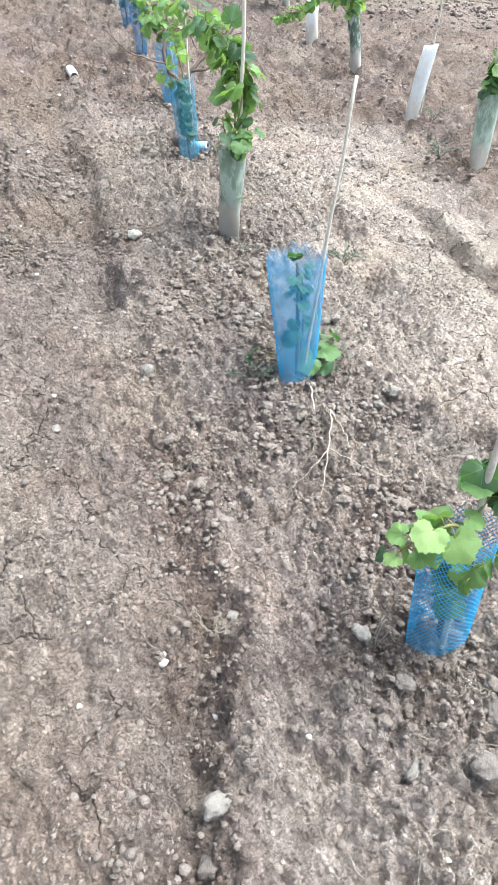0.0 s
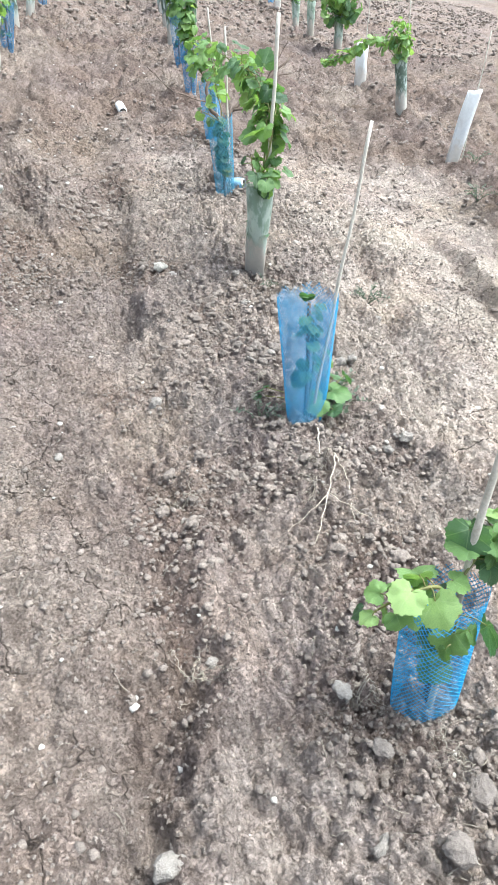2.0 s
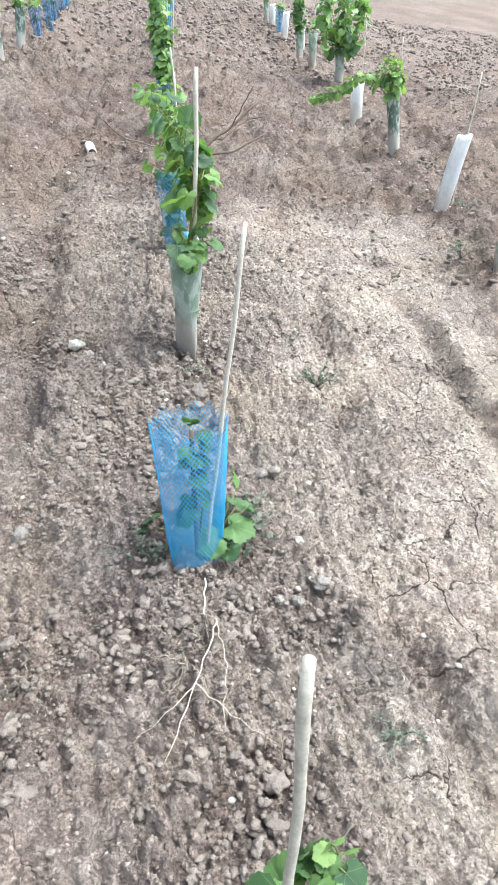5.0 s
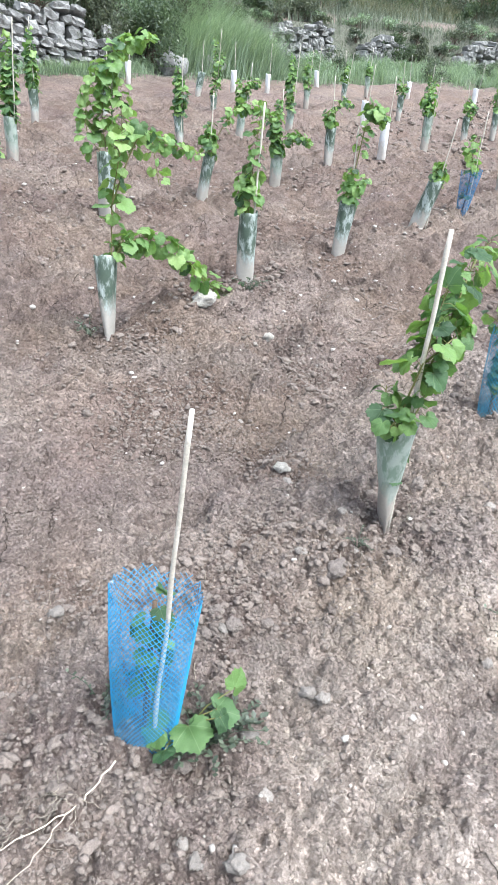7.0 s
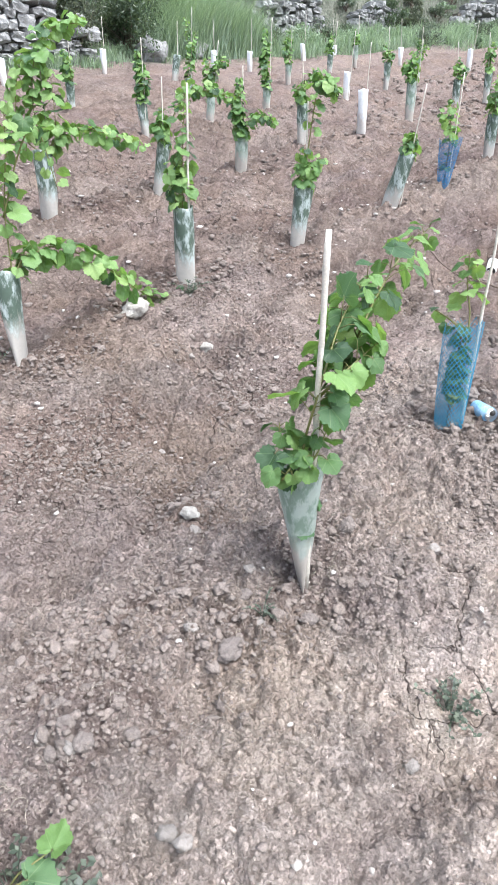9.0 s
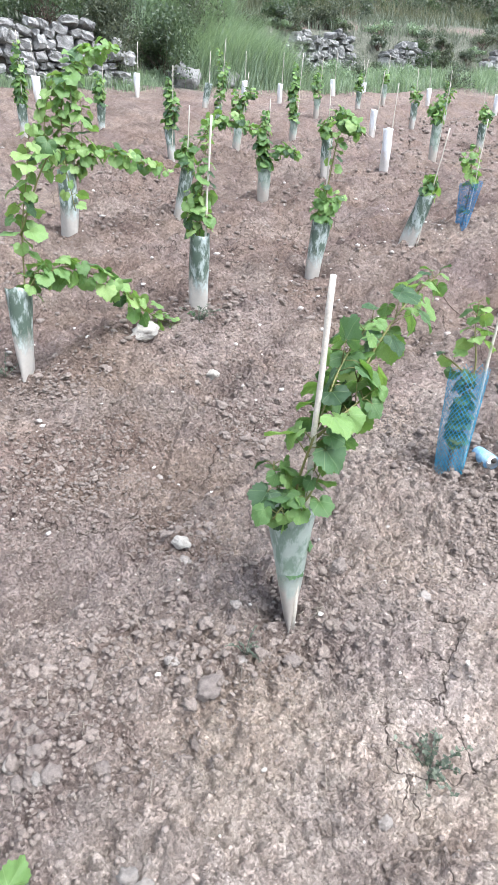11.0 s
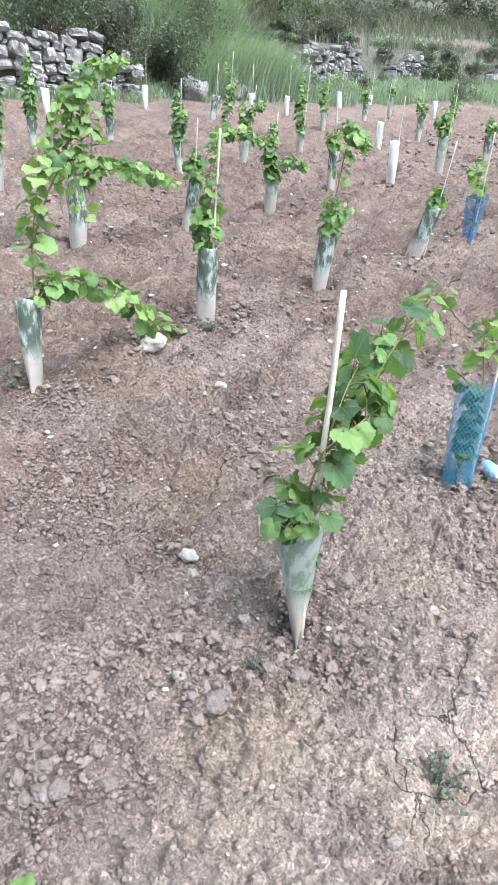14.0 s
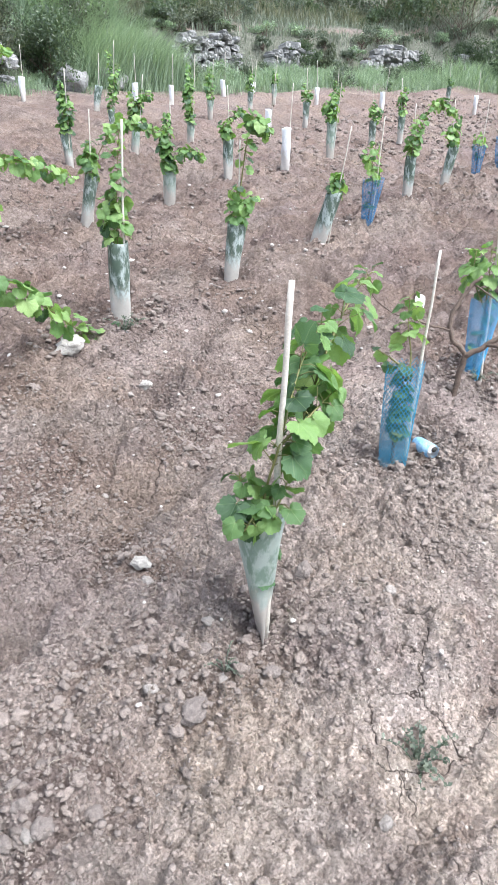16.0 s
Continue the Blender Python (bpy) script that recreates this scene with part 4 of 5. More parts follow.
FOURTH = (
    (-6.11, 3.57, "mould", .36, .05, .0, .0, .95, 1.4, 0, 0, 0),
    (-6.40, 4.92, "mould", .40, .05, .0, .0, .74, 1.5, 0, 0, 0),
    (-6.30, 7.05, "mould", .36, .05, .0, .0, 1.12, 1.0, 0, 0, 0),
    (-5.70, 8.75, "clear", .30, .05, .0, .0, .76, 1.2, 0, 0, 0),
    (-5.90, 10.4, "mould", .36, .05, .0, .0, .66, 1.1, 0, 0, 0),
    (-5.73, 12.9, "white", .36, .05, .0, .0, .4, 0, 0, 0, 0),
    (-7.20, 7.75, "mould", .40, .055, .06, .04, .42, 0, 0, 0, 0),
    (-6.10, 11.7, "clear", .36, .05, .0, .0, .62, 1.0, 0, 0, 0),
)
LAST = (
    (-7.54, 9.20, "white", .40, .055, .0, .0, .4, 0, 0, 0, 0),
    (-7.23, 9.85, "white", .36, .05, .0, .0, .4, 0, 0, 0, 0),
    (-7.30, 11.8, "white", .36, .05, -.04, .0, .4, 0, 0, 0, 0),
    (-7.42, 13.2, "white", .38, .05, .02, .0, .4, 0, 0, 0, 0),
    (-8.85, 5.80, "white", .40, .06, -.05, .0, .4, 0, 0, 0, 0),
    (-8.90, 7.90, "white", .38, .05, .0, .0, .4, 0, 0, 0, 0),
    (-3.95, 16.5, "mould", .38, .05, .0, .0, .6, .8, 0, 0, 0),
    (-3.05, 15.4, "white", .38, .05, .0, .0, .4, 0, 0, 0, 0),
)
DOWN = (
    (0.12, 3.30, "darknet", .40, .075, .0, .0, .84, 1.7, 0, 0, 0),
    (0.16, 4.40, "darknet", .40, .08, .0, .0, .86, 1.8, 0, 0, 0),
    (0.21, 5.60, "mould", .42, .055, .0, .0, .84, 1.8, 0, 0, 0),
    (0.27, 6.80, "mould", .42, .055, .0, .0, .82, 1.8, 0, 0, 0),
    (0.32, 7.90, "mould", .40, .055, .0, .0, .85, 1.8, 0, 0, 0),
    (0.45, 9.10, "net", .40, .08, .0, .0, .7, 1.0, 0, 0, 0),
    (0.58, 10.4, "net", .40, .08, .0, .0, .6, .7, 0, 0, 0),
    (0.72, 12.0, "net", .40, .08, .0, .0, .5, .5, 0, 0, 0),
)
RIGHT = (
    (1.80, 1.00, "clear", .46, .06, .02, .01, .68, 1.3, 0, 0, 0),
    (1.86, 2.05, "white", .50, .05, .08, -.04, .5, 0, 0, 0, 0),
    (1.99, 3.37, "mould", .44, .055, -.05, .02, .72, 1.5, -.62, .26, .40),
    (2.01, 4.59, "white", .40, .065, .0, .0, .5, 0, 0, 0, 0),
    (2.20, 7.23, "clear", .40, .055, .0, .0, .55, .5, 0, 0, 0),
    (2.30, 8.40, "clear", .40, .055, .0, .0, .95, 2.0, 0, 0, 0),
)
RIGHT_FAR = (
    (2.62, 9.70, "white", .40, .055, .0, .0, .4, 0, 0, 0, 0),
    (2.44, 10.2, "white", .40, .055, .03, .0, .4, 0, 0, 0, 0),
    (2.60, 11.4, "net", .40, .08, .0, .0, .5, .5, 0, 0, 0),
    (2.68, 12.5, "white", .40, .055, .0, .0, .4, 0, 0, 0, 0),
    (2.76, 13.6, "clear", .40, .055, .0, .0, .8, 1.3, 0, 0, 0),
)
WORDS = {"mould": "vine in an algae-stained plastic sleeve with a cane", "clear": "leafy vine in a clouded clear plastic sleeve",
         "white": "empty white plastic sleeve on a bamboo cane", "net": "leafy vine in a blue net sleeve with a cane",
         "darknet": "small vine in a dark blue net sleeve with a cane"}
seed = 100
for table in (UPHILL, UPHILL_FAR, SECOND, THIRD, FOURTH, LAST, DOWN, RIGHT, RIGHT_FAR):
    for x, y, sleeve, *rest in table:
        seed += 1
        bush_vine(x, y, sleeve, *rest, seed=seed, joined=(table not in (UPHILL, SECOND, RIGHT)) or y > 6.2, young=0.9 if (x, y) == (1.99, 3.37) else 0.5 if table in (UPHILL, DOWN) else 0.3, dark={id(UPHILL): 0.12, id(SECOND): 0.25, id(DOWN): 0.35, id(RIGHT): 0.4}.get(id(table), 0.4), label=WORDS[sleeve])
# the broad bushy vine of the next row
vine(2.36, 6.50, "clear", 0.42, 0.06, (0.0, 0.0), ((.03, .0, 0), (.02, .0, .95), .005),
     [([(0, 0, .2), (0, 0, .45), (.02, .02, .75), (.0, .0, 1.05)], 0.3, 1.6)] +
     [([(0, 0, .38), (.16 * math.cos(a), .16 * math.sin(a), .5 + .08 * math.sin(3 * a)), (.26 * math.cos(a), .26 * math.sin(a), .72 + .1 * math.cos(2 * a)), (.2 * math.cos(a + .3), .2 * math.sin(a + .3), .92)], 0.1, 1.2)
      for a in (0.3, 1.4, 2.5, 3.5, 4.6, 5.7)],
     dens=60, size=0.105, seed=33, joined=True, young=0.2, dark=0.4, label="broad bushy vine in a clouded clear plastic sleeve")
# the tall vine with a bent pale tip
vine(-3.15, 1.80, "mould", 0.43, 0.068, (0.0, 0.0), ((.0, .06, 0), (.02, .05, .9), .005),
     [([(0, 0, .2), (0, 0, .43), (-.03, 0, .7), (.0, .03, .95), (.08, .12, 1.12), (.2, .28, 1.16)], 0.3, 1.5),
      ([(0, 0, .4), (-.1, -.08, .55), (-.1, -.06, .8), (-.05, 0, 1.0)], 0.1, 1.1),
      ([(0, 0, .42), (.14, .17, .56), (.28, .36, .52), (.42, .54, .44)], 0.1, 1.3, 0.85),
      ([(0, 0, .4), (.07, .06, .5), (.08, .08, .72), (.05, .1, .9)], 0.1, 1.1)],
     dens=56, size=0.108, seed=31, young=0.8, dark=0.03, label="tall bushy vine with a bent pale tip")


# ======== loose things on the soil ========
def blob(seed, sub, stretch=0.25, jag=0.25):
    bm = bmesh.new()
    bmesh.ops.create_icosphere(bm, subdivisions=sub, radius=0.5)
    r = random.Random(seed)
    sc = Vector((1 + r.uniform(-stretch, stretch), 1 + r.uniform(-stretch, stretch), 0.75 + r.uniform(-stretch, stretch) * 0.6))
    off = Vector((seed * 3.7, seed * 1.3, 0))
    for v in bm.verts:
        k = 1 + jag * noise.noise(v.co * 2.6 + off) + jag * 0.6 * noise.noise(v.co * 6.5 + off) + jag * 0.4 * noise.noise(v.co * 15 + off)
        v.co = Vector((v.co.x * sc.x, v.co.y * sc.y, v.co.z * sc.z)) * k
    return bm


def blob_arrays(seed, sub, jag):
    bm = blob(seed, sub, 0.3, jag)
    bm.verts.index_update()
    v = np.array([p.co[:] for p in bm.verts])
    f = np.array([[q.index for q in p.verts] for p in bm.faces])
    bm.free()
    return v, f


def scatter(name, label, count, x_range, y_range, sizes, shapes, mat, seed, weight=None, kind="stuff", power=2.2, bury=0.36, smooth=False):
    """Many lumps laid on the soil as one mesh."""
    g = np.random.RandomState(seed)
    x, y = g.uniform(*x_range, count), g.uniform(*y_range, count)
    if weight is not None:
        keep = g.rand(count) < weight(x, y)
        x, y = x[keep], y[keep]
    h = fields(x, y)[0]
    z = SLOPE_X * x + SLOPE_Y * y + h
    s = sizes[0] + (sizes[1] - sizes[0]) * g.rand(len(x)) ** power
    V, F, off = [], [], 0
    pick, spin = g.randint(0, len(shapes), len(x)), g.uniform(0, 6.283, len(x))
    for k, (v, f) in enumerate(shapes):
        m = np.where(pick == k)[0]
        c, q = np.cos(spin[m])[:, None], np.sin(spin[m])[:, None]
        px = (v[None, :, 0] * c - v[None, :, 1] * q) * s[m][:, None] + x[m][:, None]
        py = (v[None, :, 0] * q + v[None, :, 1] * c) * s[m][:, None] + y[m][:, None]
        pz = v[None, :, 2] * s[m][:, None] + z[m][:, None] + s[m][:, None] * (0.5 * 0.75 - bury)
        V.append(np.stack([px, py, pz], -1).reshape(-1, 3))
        F.append((f[None] + (off + np.arange(len(m)) * len(v))[:, None, None]).reshape(-1, 3))
        off += len(m) * len(v)
    me = mesh_np(name, np.concatenate(V), np.concatenate(F), mat, smooth)
    return tagged(new(name, me), label, "soil" if mat is CLOD else "stones", kind=kind)


SMALL = [blob_arrays(s, 1, 0.5) for s in range(6)]
ROUGH = [blob_arrays(s + 20, 3, 0.6) for s in range(8)]


def dug_weight(x, y):
    """Thick round the vines and in the furrows, thin elsewhere."""
    f = fields(x, y)
    near = np.zeros_like(x)
    for px, py, r in DUG_AND_SHADED:
        near = np.maximum(near, np.exp(-((x - px) ** 2 + (y - py) ** 2) / (r * r)))
    return np.clip(0.03 + 0.35 * f[4] + 0.75 * near + 0.6 * vnoise(x * 4, y * 4, 62), 0.02, 1)


def octa(seed):
    r = random.Random(seed)
    v = np.array([(.5, 0, 0), (-.5, 0, 0), (0, .5, 0), (0, -.5, 0), (0, 0, .42), (0, 0, -.4)]) * np.array([[r.uniform(.7, 1.3)] * 3 for _ in range(6)])
    v += np.array([[r.uniform(-.14, .14) for _ in range(3)] for _ in range(6)])
    f = np.array([(0, 2, 4), (2, 1, 4), (1, 3, 4), (3, 0, 4), (2, 0, 5), (1, 2, 5), (3, 1, 5), (0, 3, 5)])
    return v, f


GRAINS = [octa(q) for q in range(8)]
scatter("soil_grains", "fine loose soil grains over the whole ground", 60000, (-1.25, 1.0), (-2.65, 1.5), (0.005, 0.012), GRAINS, CLOD, 13, power=1.4, bury=0.28,
        weight=lambda x, y: np.clip(0.9 * dug_weight(x, y) + 0.16 + 0.9 * vnoise(x * 6, y * 6, 64), 0.05, 1))
scatter("soil_crumbs", "small dry soil crumbs over the tilled ground", 42000, (-1.7, 1.2), (-2.75, 2.2), (0.008, 0.019), SMALL, CLOD, 3, dug_weight, power=1.5, bury=0.32, smooth=True)
scatter("soil_clods", "dry broken clods of soil along the rows", 8500, (-1.9, 1.2), (-2.8, 2.4), (0.013, 0.036), ROUGH, CLOD, 4, lambda x, y: dug_weight(x, y) ** 2.4, power=2.4, bury=0.34, smooth=True)
scatter("pebbles", "small white pebbles strewn on the soil", 1100, (-2.6, 2.2), (-3.0, 4.5), (0.007, 0.022), SMALL, PEBBLE, 5, power=2.4, smooth=True)
scatter("field_stones", "pale stones lying loose between the worked rows", 130, (-4.5, -0.65), (0.1, 4.8), (0.02, 0.042), SMALL, PEBBLE, 25, power=2.2, bury=0.25, smooth=True)
scatter("far_pebbles", "pale pebbles strewn between the far rows", 320, (-7, 3), (2, 11), (0.015, 0.04), SMALL, STONE, 6, power=3.0, smooth=True)
scatter("far_clods", "dry clods of soil between the far rows", 22000, (-5.5, 5.0), (0.8, 7.5), (0.013, 0.042), SMALL, CLOD, 7, power=2.0, bury=0.36, smooth=True,
        weight=lambda x, y: np.clip(0.25 + 0.7 * np.exp(-(row_distance(x, y) / 0.3) ** 2) + 1.2 * vnoise(x * 2, y * 2, 65), 0.05, 1))

scatter("distant_clods", "dry clods of soil towards the ends of the rows", 13000, (-5.0, 10.0), (7.0, 19.0), (0.03, 0.085), SMALL, CLOD, 17, power=2.0, bury=0.36, smooth=True)

STONE_MESHES = []
for s in range(7):
    bm = blob(s + 40, 3, 0.3, 0.5)
    me = bpy.data.meshes.new("stone")
    bm.to_mesh(me)
    bm.free()
    for p in me.polygons:
        p.use_smooth = True
    me.materials.append(LOOSE_STONE)
    STONE_MESHES.append(me)


CLOD_MESHES = []
for q in range(4):
    bm = blob(q + 70, 4, 0.25, 0.25)
    for v in bm.verts:
        p = v.co * 9 + Vector((q * 4.0, 0, 0))
        v.co *= 1 + 0.10 * noise.noise(p) + 0.07 * noise.noise(p * 2.3) + 0.04 * noise.noise(p * 5)
    me = bpy.data.meshes.new("clod")
    bm.to_mesh(me)
    bm.free()
    for p in me.polygons:
        p.use_smooth = True
    me.materials.append(LUMP)
    CLOD_MESHES.append(me)


def clod(x, y, size, k):
    ob = new("soil_clod", CLOD_MESHES[k % 4])
    ob.location = (x, y, ground_z(x, y) + size * 0.14)
    ob.rotation_euler = (0, 0, k * 1.9)
    ob.scale = (size * 0.8, size * 0.8, size * 0.8)
    return tagged(ob, "large dry clod of brown soil", "clod", "clods on the soil")


def stone(x, y, size, k, mat=None, label="pale rounded stone lying on the soil"):
    me = STONE_MESHES[k % 7]
    if mat:
        me = me.copy()
        me.materials[0] = mat
    ob = new("stone", me)
    ob.location = (x, y, ground_z(x, y) + size * 0.16)
    ob.rotation_euler = (0.2 * math.sin(k), 0.2 * math.cos(k * 2.0), k * 1.7)
    ob.scale = (size, size, size)
    return tagged(ob, label, "stone", "stones on the soil")


for k, (x, y, s) in enumerate(((-0.242, -1.975, .036), (-0.50, -1.435, .045), (-0.62, -2.235, .052), (-0.255, -2.26, .045), (-0.035, -2.2, .09),
                               (0.01, 0.25, .06), (-0.53, -0.94, .035), (-0.825, -1.135, .025), (-0.49, -1.84, .03),
                               (-0.38, 0.0, .04), (-0.115, -0.735, .03), (0.187, -0.722, .035), (0.234, -1.135, .045), (0.142, -0.726, .035),
                               (0.10, -0.91, .036), (0.115, -1.165, .03), (0.163, -1.178, .036), (-0.19, -0.747, .035), (-0.12, -0.075, .03))):
    clod(x, y, s, k) if s > 0.055 and k != 2 else stone(x, y, s, k)
for k, (x, y, s) in enumerate(((-0.126, -0.325, .035), (-0.006, -0.198, .035), (0.252, 0.341, .04), (0.461, -0.266, .03), (-0.005, -0.318, .085),
                               (-0.857, 0.364, .03), (-1.21, 0.97, .04), (0.20, -0.99, .035), (0.02, 1.256, .09))):
    clod(x, y, s, k) if s > 0.055 else stone(x, y, s, k + 3)
for k, (x, y, s) in enumerate(((-0.215, -0.67, .045), (-0.16, -0.70, .055), (-0.10, -0.71, .06), (-0.15, -0.76, .04), (-0.015, -0.31, .055), (0.011, 0.256, .065),
                               (-0.05, -0.62, .05), (0.09, -0.10, .05), (-0.1, -0.13, .05), (0.14, 0.1, .045), (-0.14, -2.30, .07), (-0.02, -1.98, .055), (-0.2, -2.1, .05))):
    clod(x, y, s, k + 5)
stone(-0.428, 0.04, 0.055, 2, WHITE_STONE, "white angular stone on the soil")
stone(-1.18, 1.05, 0.06, 4, WHITE_STONE, "white angular stone on the soil")
stone(-1.57, 0.98, 0.13, 5, WHITE_STONE, "large white stone under a drooping vine shoot")


def drink_can(x, y, turn, paint, label, end, scale=1.0, tilt=0.0):
    """A 33 cl can on its side, dented, with a necked end, lid and opening."""
    can = thing("drink_can", x, y, label, "can")
    can.location.z += 0.028 * scale
    can.scale = (scale, scale, scale)
    can.rotation_euler = (0, math.atan(SLOPE_X) + tilt, turn)
    prof = ((-.0575, .024), (-.0555, .026), (-.05, .033), (.045, .033), (.0535, .027), (.056, .0272), (.057, .0262))
    n, bm = 24, bmesh.new()
    rings = []
    for k, (t, r) in enumerate(prof):
        ring = []
        for q in range(n):
            a = 2 * math.pi * q / n
            dent = 1 - 0.14 * max(0, math.cos(a - 1.2)) ** 3 * (1 if 1 < k < 4 else 0)
            ring.append(bm.verts.new((t, r * dent * math.cos(a), r * dent * math.sin(a))))
        rings.append(ring)
    for r0, r1 in zip(rings, rings[1:]):
        for q in range(n):
            bm.faces.new((r0[q], r0[(q + 1) % n], r1[(q + 1) % n], r1[q]))
    bm.faces.new(rings[0][::-1])
    part("can_body", bm, paint, can)
    bm = bmesh.new()
    sweep(bm, [(.0535, 0, 0), (.0558, 0, 0)], [.0262, .0258], 24)
    lid = part("lid", bm, end, can, "darkened lid" if end is CAN_DARK else "bare aluminium lid")
    bm = bmesh.new()
    sweep(bm, [(.0555, .006, .008), (.0566, .006, .008)], [.012, .012], 14)
    part("opening", bm, CAN_DARK, lid, "dark pour opening")
    bm = bmesh.new()
    sweep(bm, [(.0562, -.012, -.006), (.0580, -.012, -.006)], [.008, .0075], 10, 1.4)
    part("pull_tab", bm, CAN_METAL, lid, "aluminium pull tab")
    return can


drink_can(-0.46, 2.98, -1.35, CAN_WHITE, "white drink can lying on the bare path", CAN_DARK, 1.0, 0.45)
drink_can(0.105, 1.19, -0.75, CAN_BLUE, "light blue drink can lying by a blue net sleeve", CAN_METAL)


def dead_branch():
    b = thing("dead_branch", 0.085, 1.70, "dry brown forked branch stuck in the soil", "branch")
    for nm, pts, r0, r1 in (("main_limb", [(0, 0, -.04), (.01, 0, .1), (.02, 0, .2), (-.04, -.02, .27), (-.06, -.01, .36), (-.02, .03, .47), (.03, .06, .54)], .015, .007),
                            ("side_limb", [(.02, 0, .19), (.1, .02, .25), (.2, .06, .33), (.33, .12, .4), (.5, .2, .52)], .014, .006),
                            ("side_limb", [(.1, .02, .25), (.2, -.02, .27), (.34, .0, .29), (.52, .1, .36)], .009, .004),
                            ("twig", [(.2, .06, .33), (.3, .16, .34), (.42, .28, .4), (.55, .3, .43)], .0065, .003),
                            ("twig", [(-.05, -.02, .3), (-.16, -.1, .34), (-.3, -.2, .4), (-.42, -.26, .52)], .0045, .002),
                            ("twig", [(.0, .05, .5), (.1, .05, .45), (.16, .1, .36)], .004, .002),
                            ("twig", [(.33, .12, .4), (.38, .06, .5), (.45, .05, .62)], .004, .002)):
        bm = bmesh.new()
        line = catmull(pts, 6)
        for k, p in enumerate(line):
            p += Vector((math.sin(k * 1.7), math.cos(k * 2.1), math.sin(k))) * 0.003
        sweep(bm, line, taper(line, r0, r1), 7)
        part(nm, bm, BARK, b)


dead_branch()


def weed(x, y, size, n, seed, mat=None, label="low grey-green weed in the dry soil"):
    r = random.Random(seed)
    w = thing("weed", x, y, label, "weed", "weeds")
    V, F, off = [], [], 0
    bm = bmesh.new()
    for k in range(n):
        a, reach = r.uniform(0, 6.28), size * r.uniform(0.4, 1)
        tip = Vector((math.cos(a) * reach, math.sin(a) * reach, size * r.uniform(0.25, 0.7)))
        line = catmull([(0, 0, -.01), tip * 0.5 + Vector((0, 0, size * 0.15)), tip], 4)
        sweep(bm, line, taper(line, 0.0016, 0.0008), 4)
        for j in range(14):
            p = line[2 + j % (len(line) - 2)]
            out = Vector((r.uniform(-1, 1), r.uniform(-1, 1), r.uniform(-.1, .7))).normalized()
            L = size * r.uniform(0.07, 0.15)
            sd = out.cross(Vector((0, 0, 1))).normalized() * L * 0.32
            pts = [p, p + out * L * .5 + sd, p + out * L, p + out * L * .5 - sd + Vector((0, 0, L * .12))]
            V += [q[:] for q in pts]
            F.append((off, off + 1, off + 2, off + 3))
            off += 4
    tagged(part("stalk", bm, mat or WEED, w), kind="stuff")
    tagged(part("foliage", mesh_np("foliage", V, F, mat or WEED), None, w), kind="stuff")


weed(0.48, -0.07, 0.11, 16, 1)
weed(-0.01, -0.17, 0.06, 8, 2)
weed(0.02, -0.98, 0.15, 34, 3, WEED, "green weed growing at the foot of a blue net sleeve")
weed(-0.22, -1.06, 0.10, 8, 4, WEED, "green weed growing at the foot of a blue net sleeve")
weed(-1.5, 1.3, 0.12, 12, 5)
weed(-1.7, 0.28, 0.12, 10, 6)
weed(1.62, 1.15, 0.14, 12, 7)
weed(2.0, 1.95, 0.12, 10, 8)
weed(0.14, 1.95, 0.1, 8, 9)
weed(0.30, -1.55, 0.08, 6, 10)


def base_leaves():
    """Broad vine leaves sprouting low beside the net sleeve."""
    v = thing("vine_sucker", -0.03, -1.01, "low vine sprout with broad green leaves by a net sleeve", "vine")
    r = random.Random(77)
    spots = []
    for k, (dx, dy, dz, s) in enumerate(((.045, -.02, .06, .1), (.07, .05, .07, .09), (.0, -.055, .05, .09), (-.15, .06, .05, .07), (-.18, .05, .03, .06), (.08, .1, .1, .075), (.1, .02, .09, .06), (.03, -.08, .03, .06))):
        out = Vector((dx, dy, 0.02)).normalized()
        spots.append((leaf_pose(r, Vector((dx, dy, dz + 0.025)), out, s * 0.95, 0.2), 0 if k in (0, 2, 5) else 2))
    bm = bmesh.new()
    for m, _ in spots:
        q = m.translation
        sweep(bm, [(0, 0, -.01), q * 0.5 + Vector((0, 0, .02)), q], [.003, .002, .0015], 5)
    part("shoot", bm, SHOOT, v)
    add_leaves(r, v, spots, (LEAF, LEAF_YOUNG, LEAF_DARK), False)


base_leaves()


def dry_root(x, y, lines, label, radius=0.0045, mat=None):
    t = thing("dry_root", x, y, label, "root")
    for pts, r in lines:
        bm = bmesh.new()
        line = catmull([(a, b, ground_z(x + a, y + b) - t.location.z + c) for a, b, c in pts], 6)
        for k, p in enumerate(line):
            p += Vector((math.sin(k * 2.3), math.cos(k * 1.9), 0)) * 0.003
        sweep(bm, line, taper(line, r, r * 0.4), 5)
        part("root_strand", bm, mat or ROOT, t)


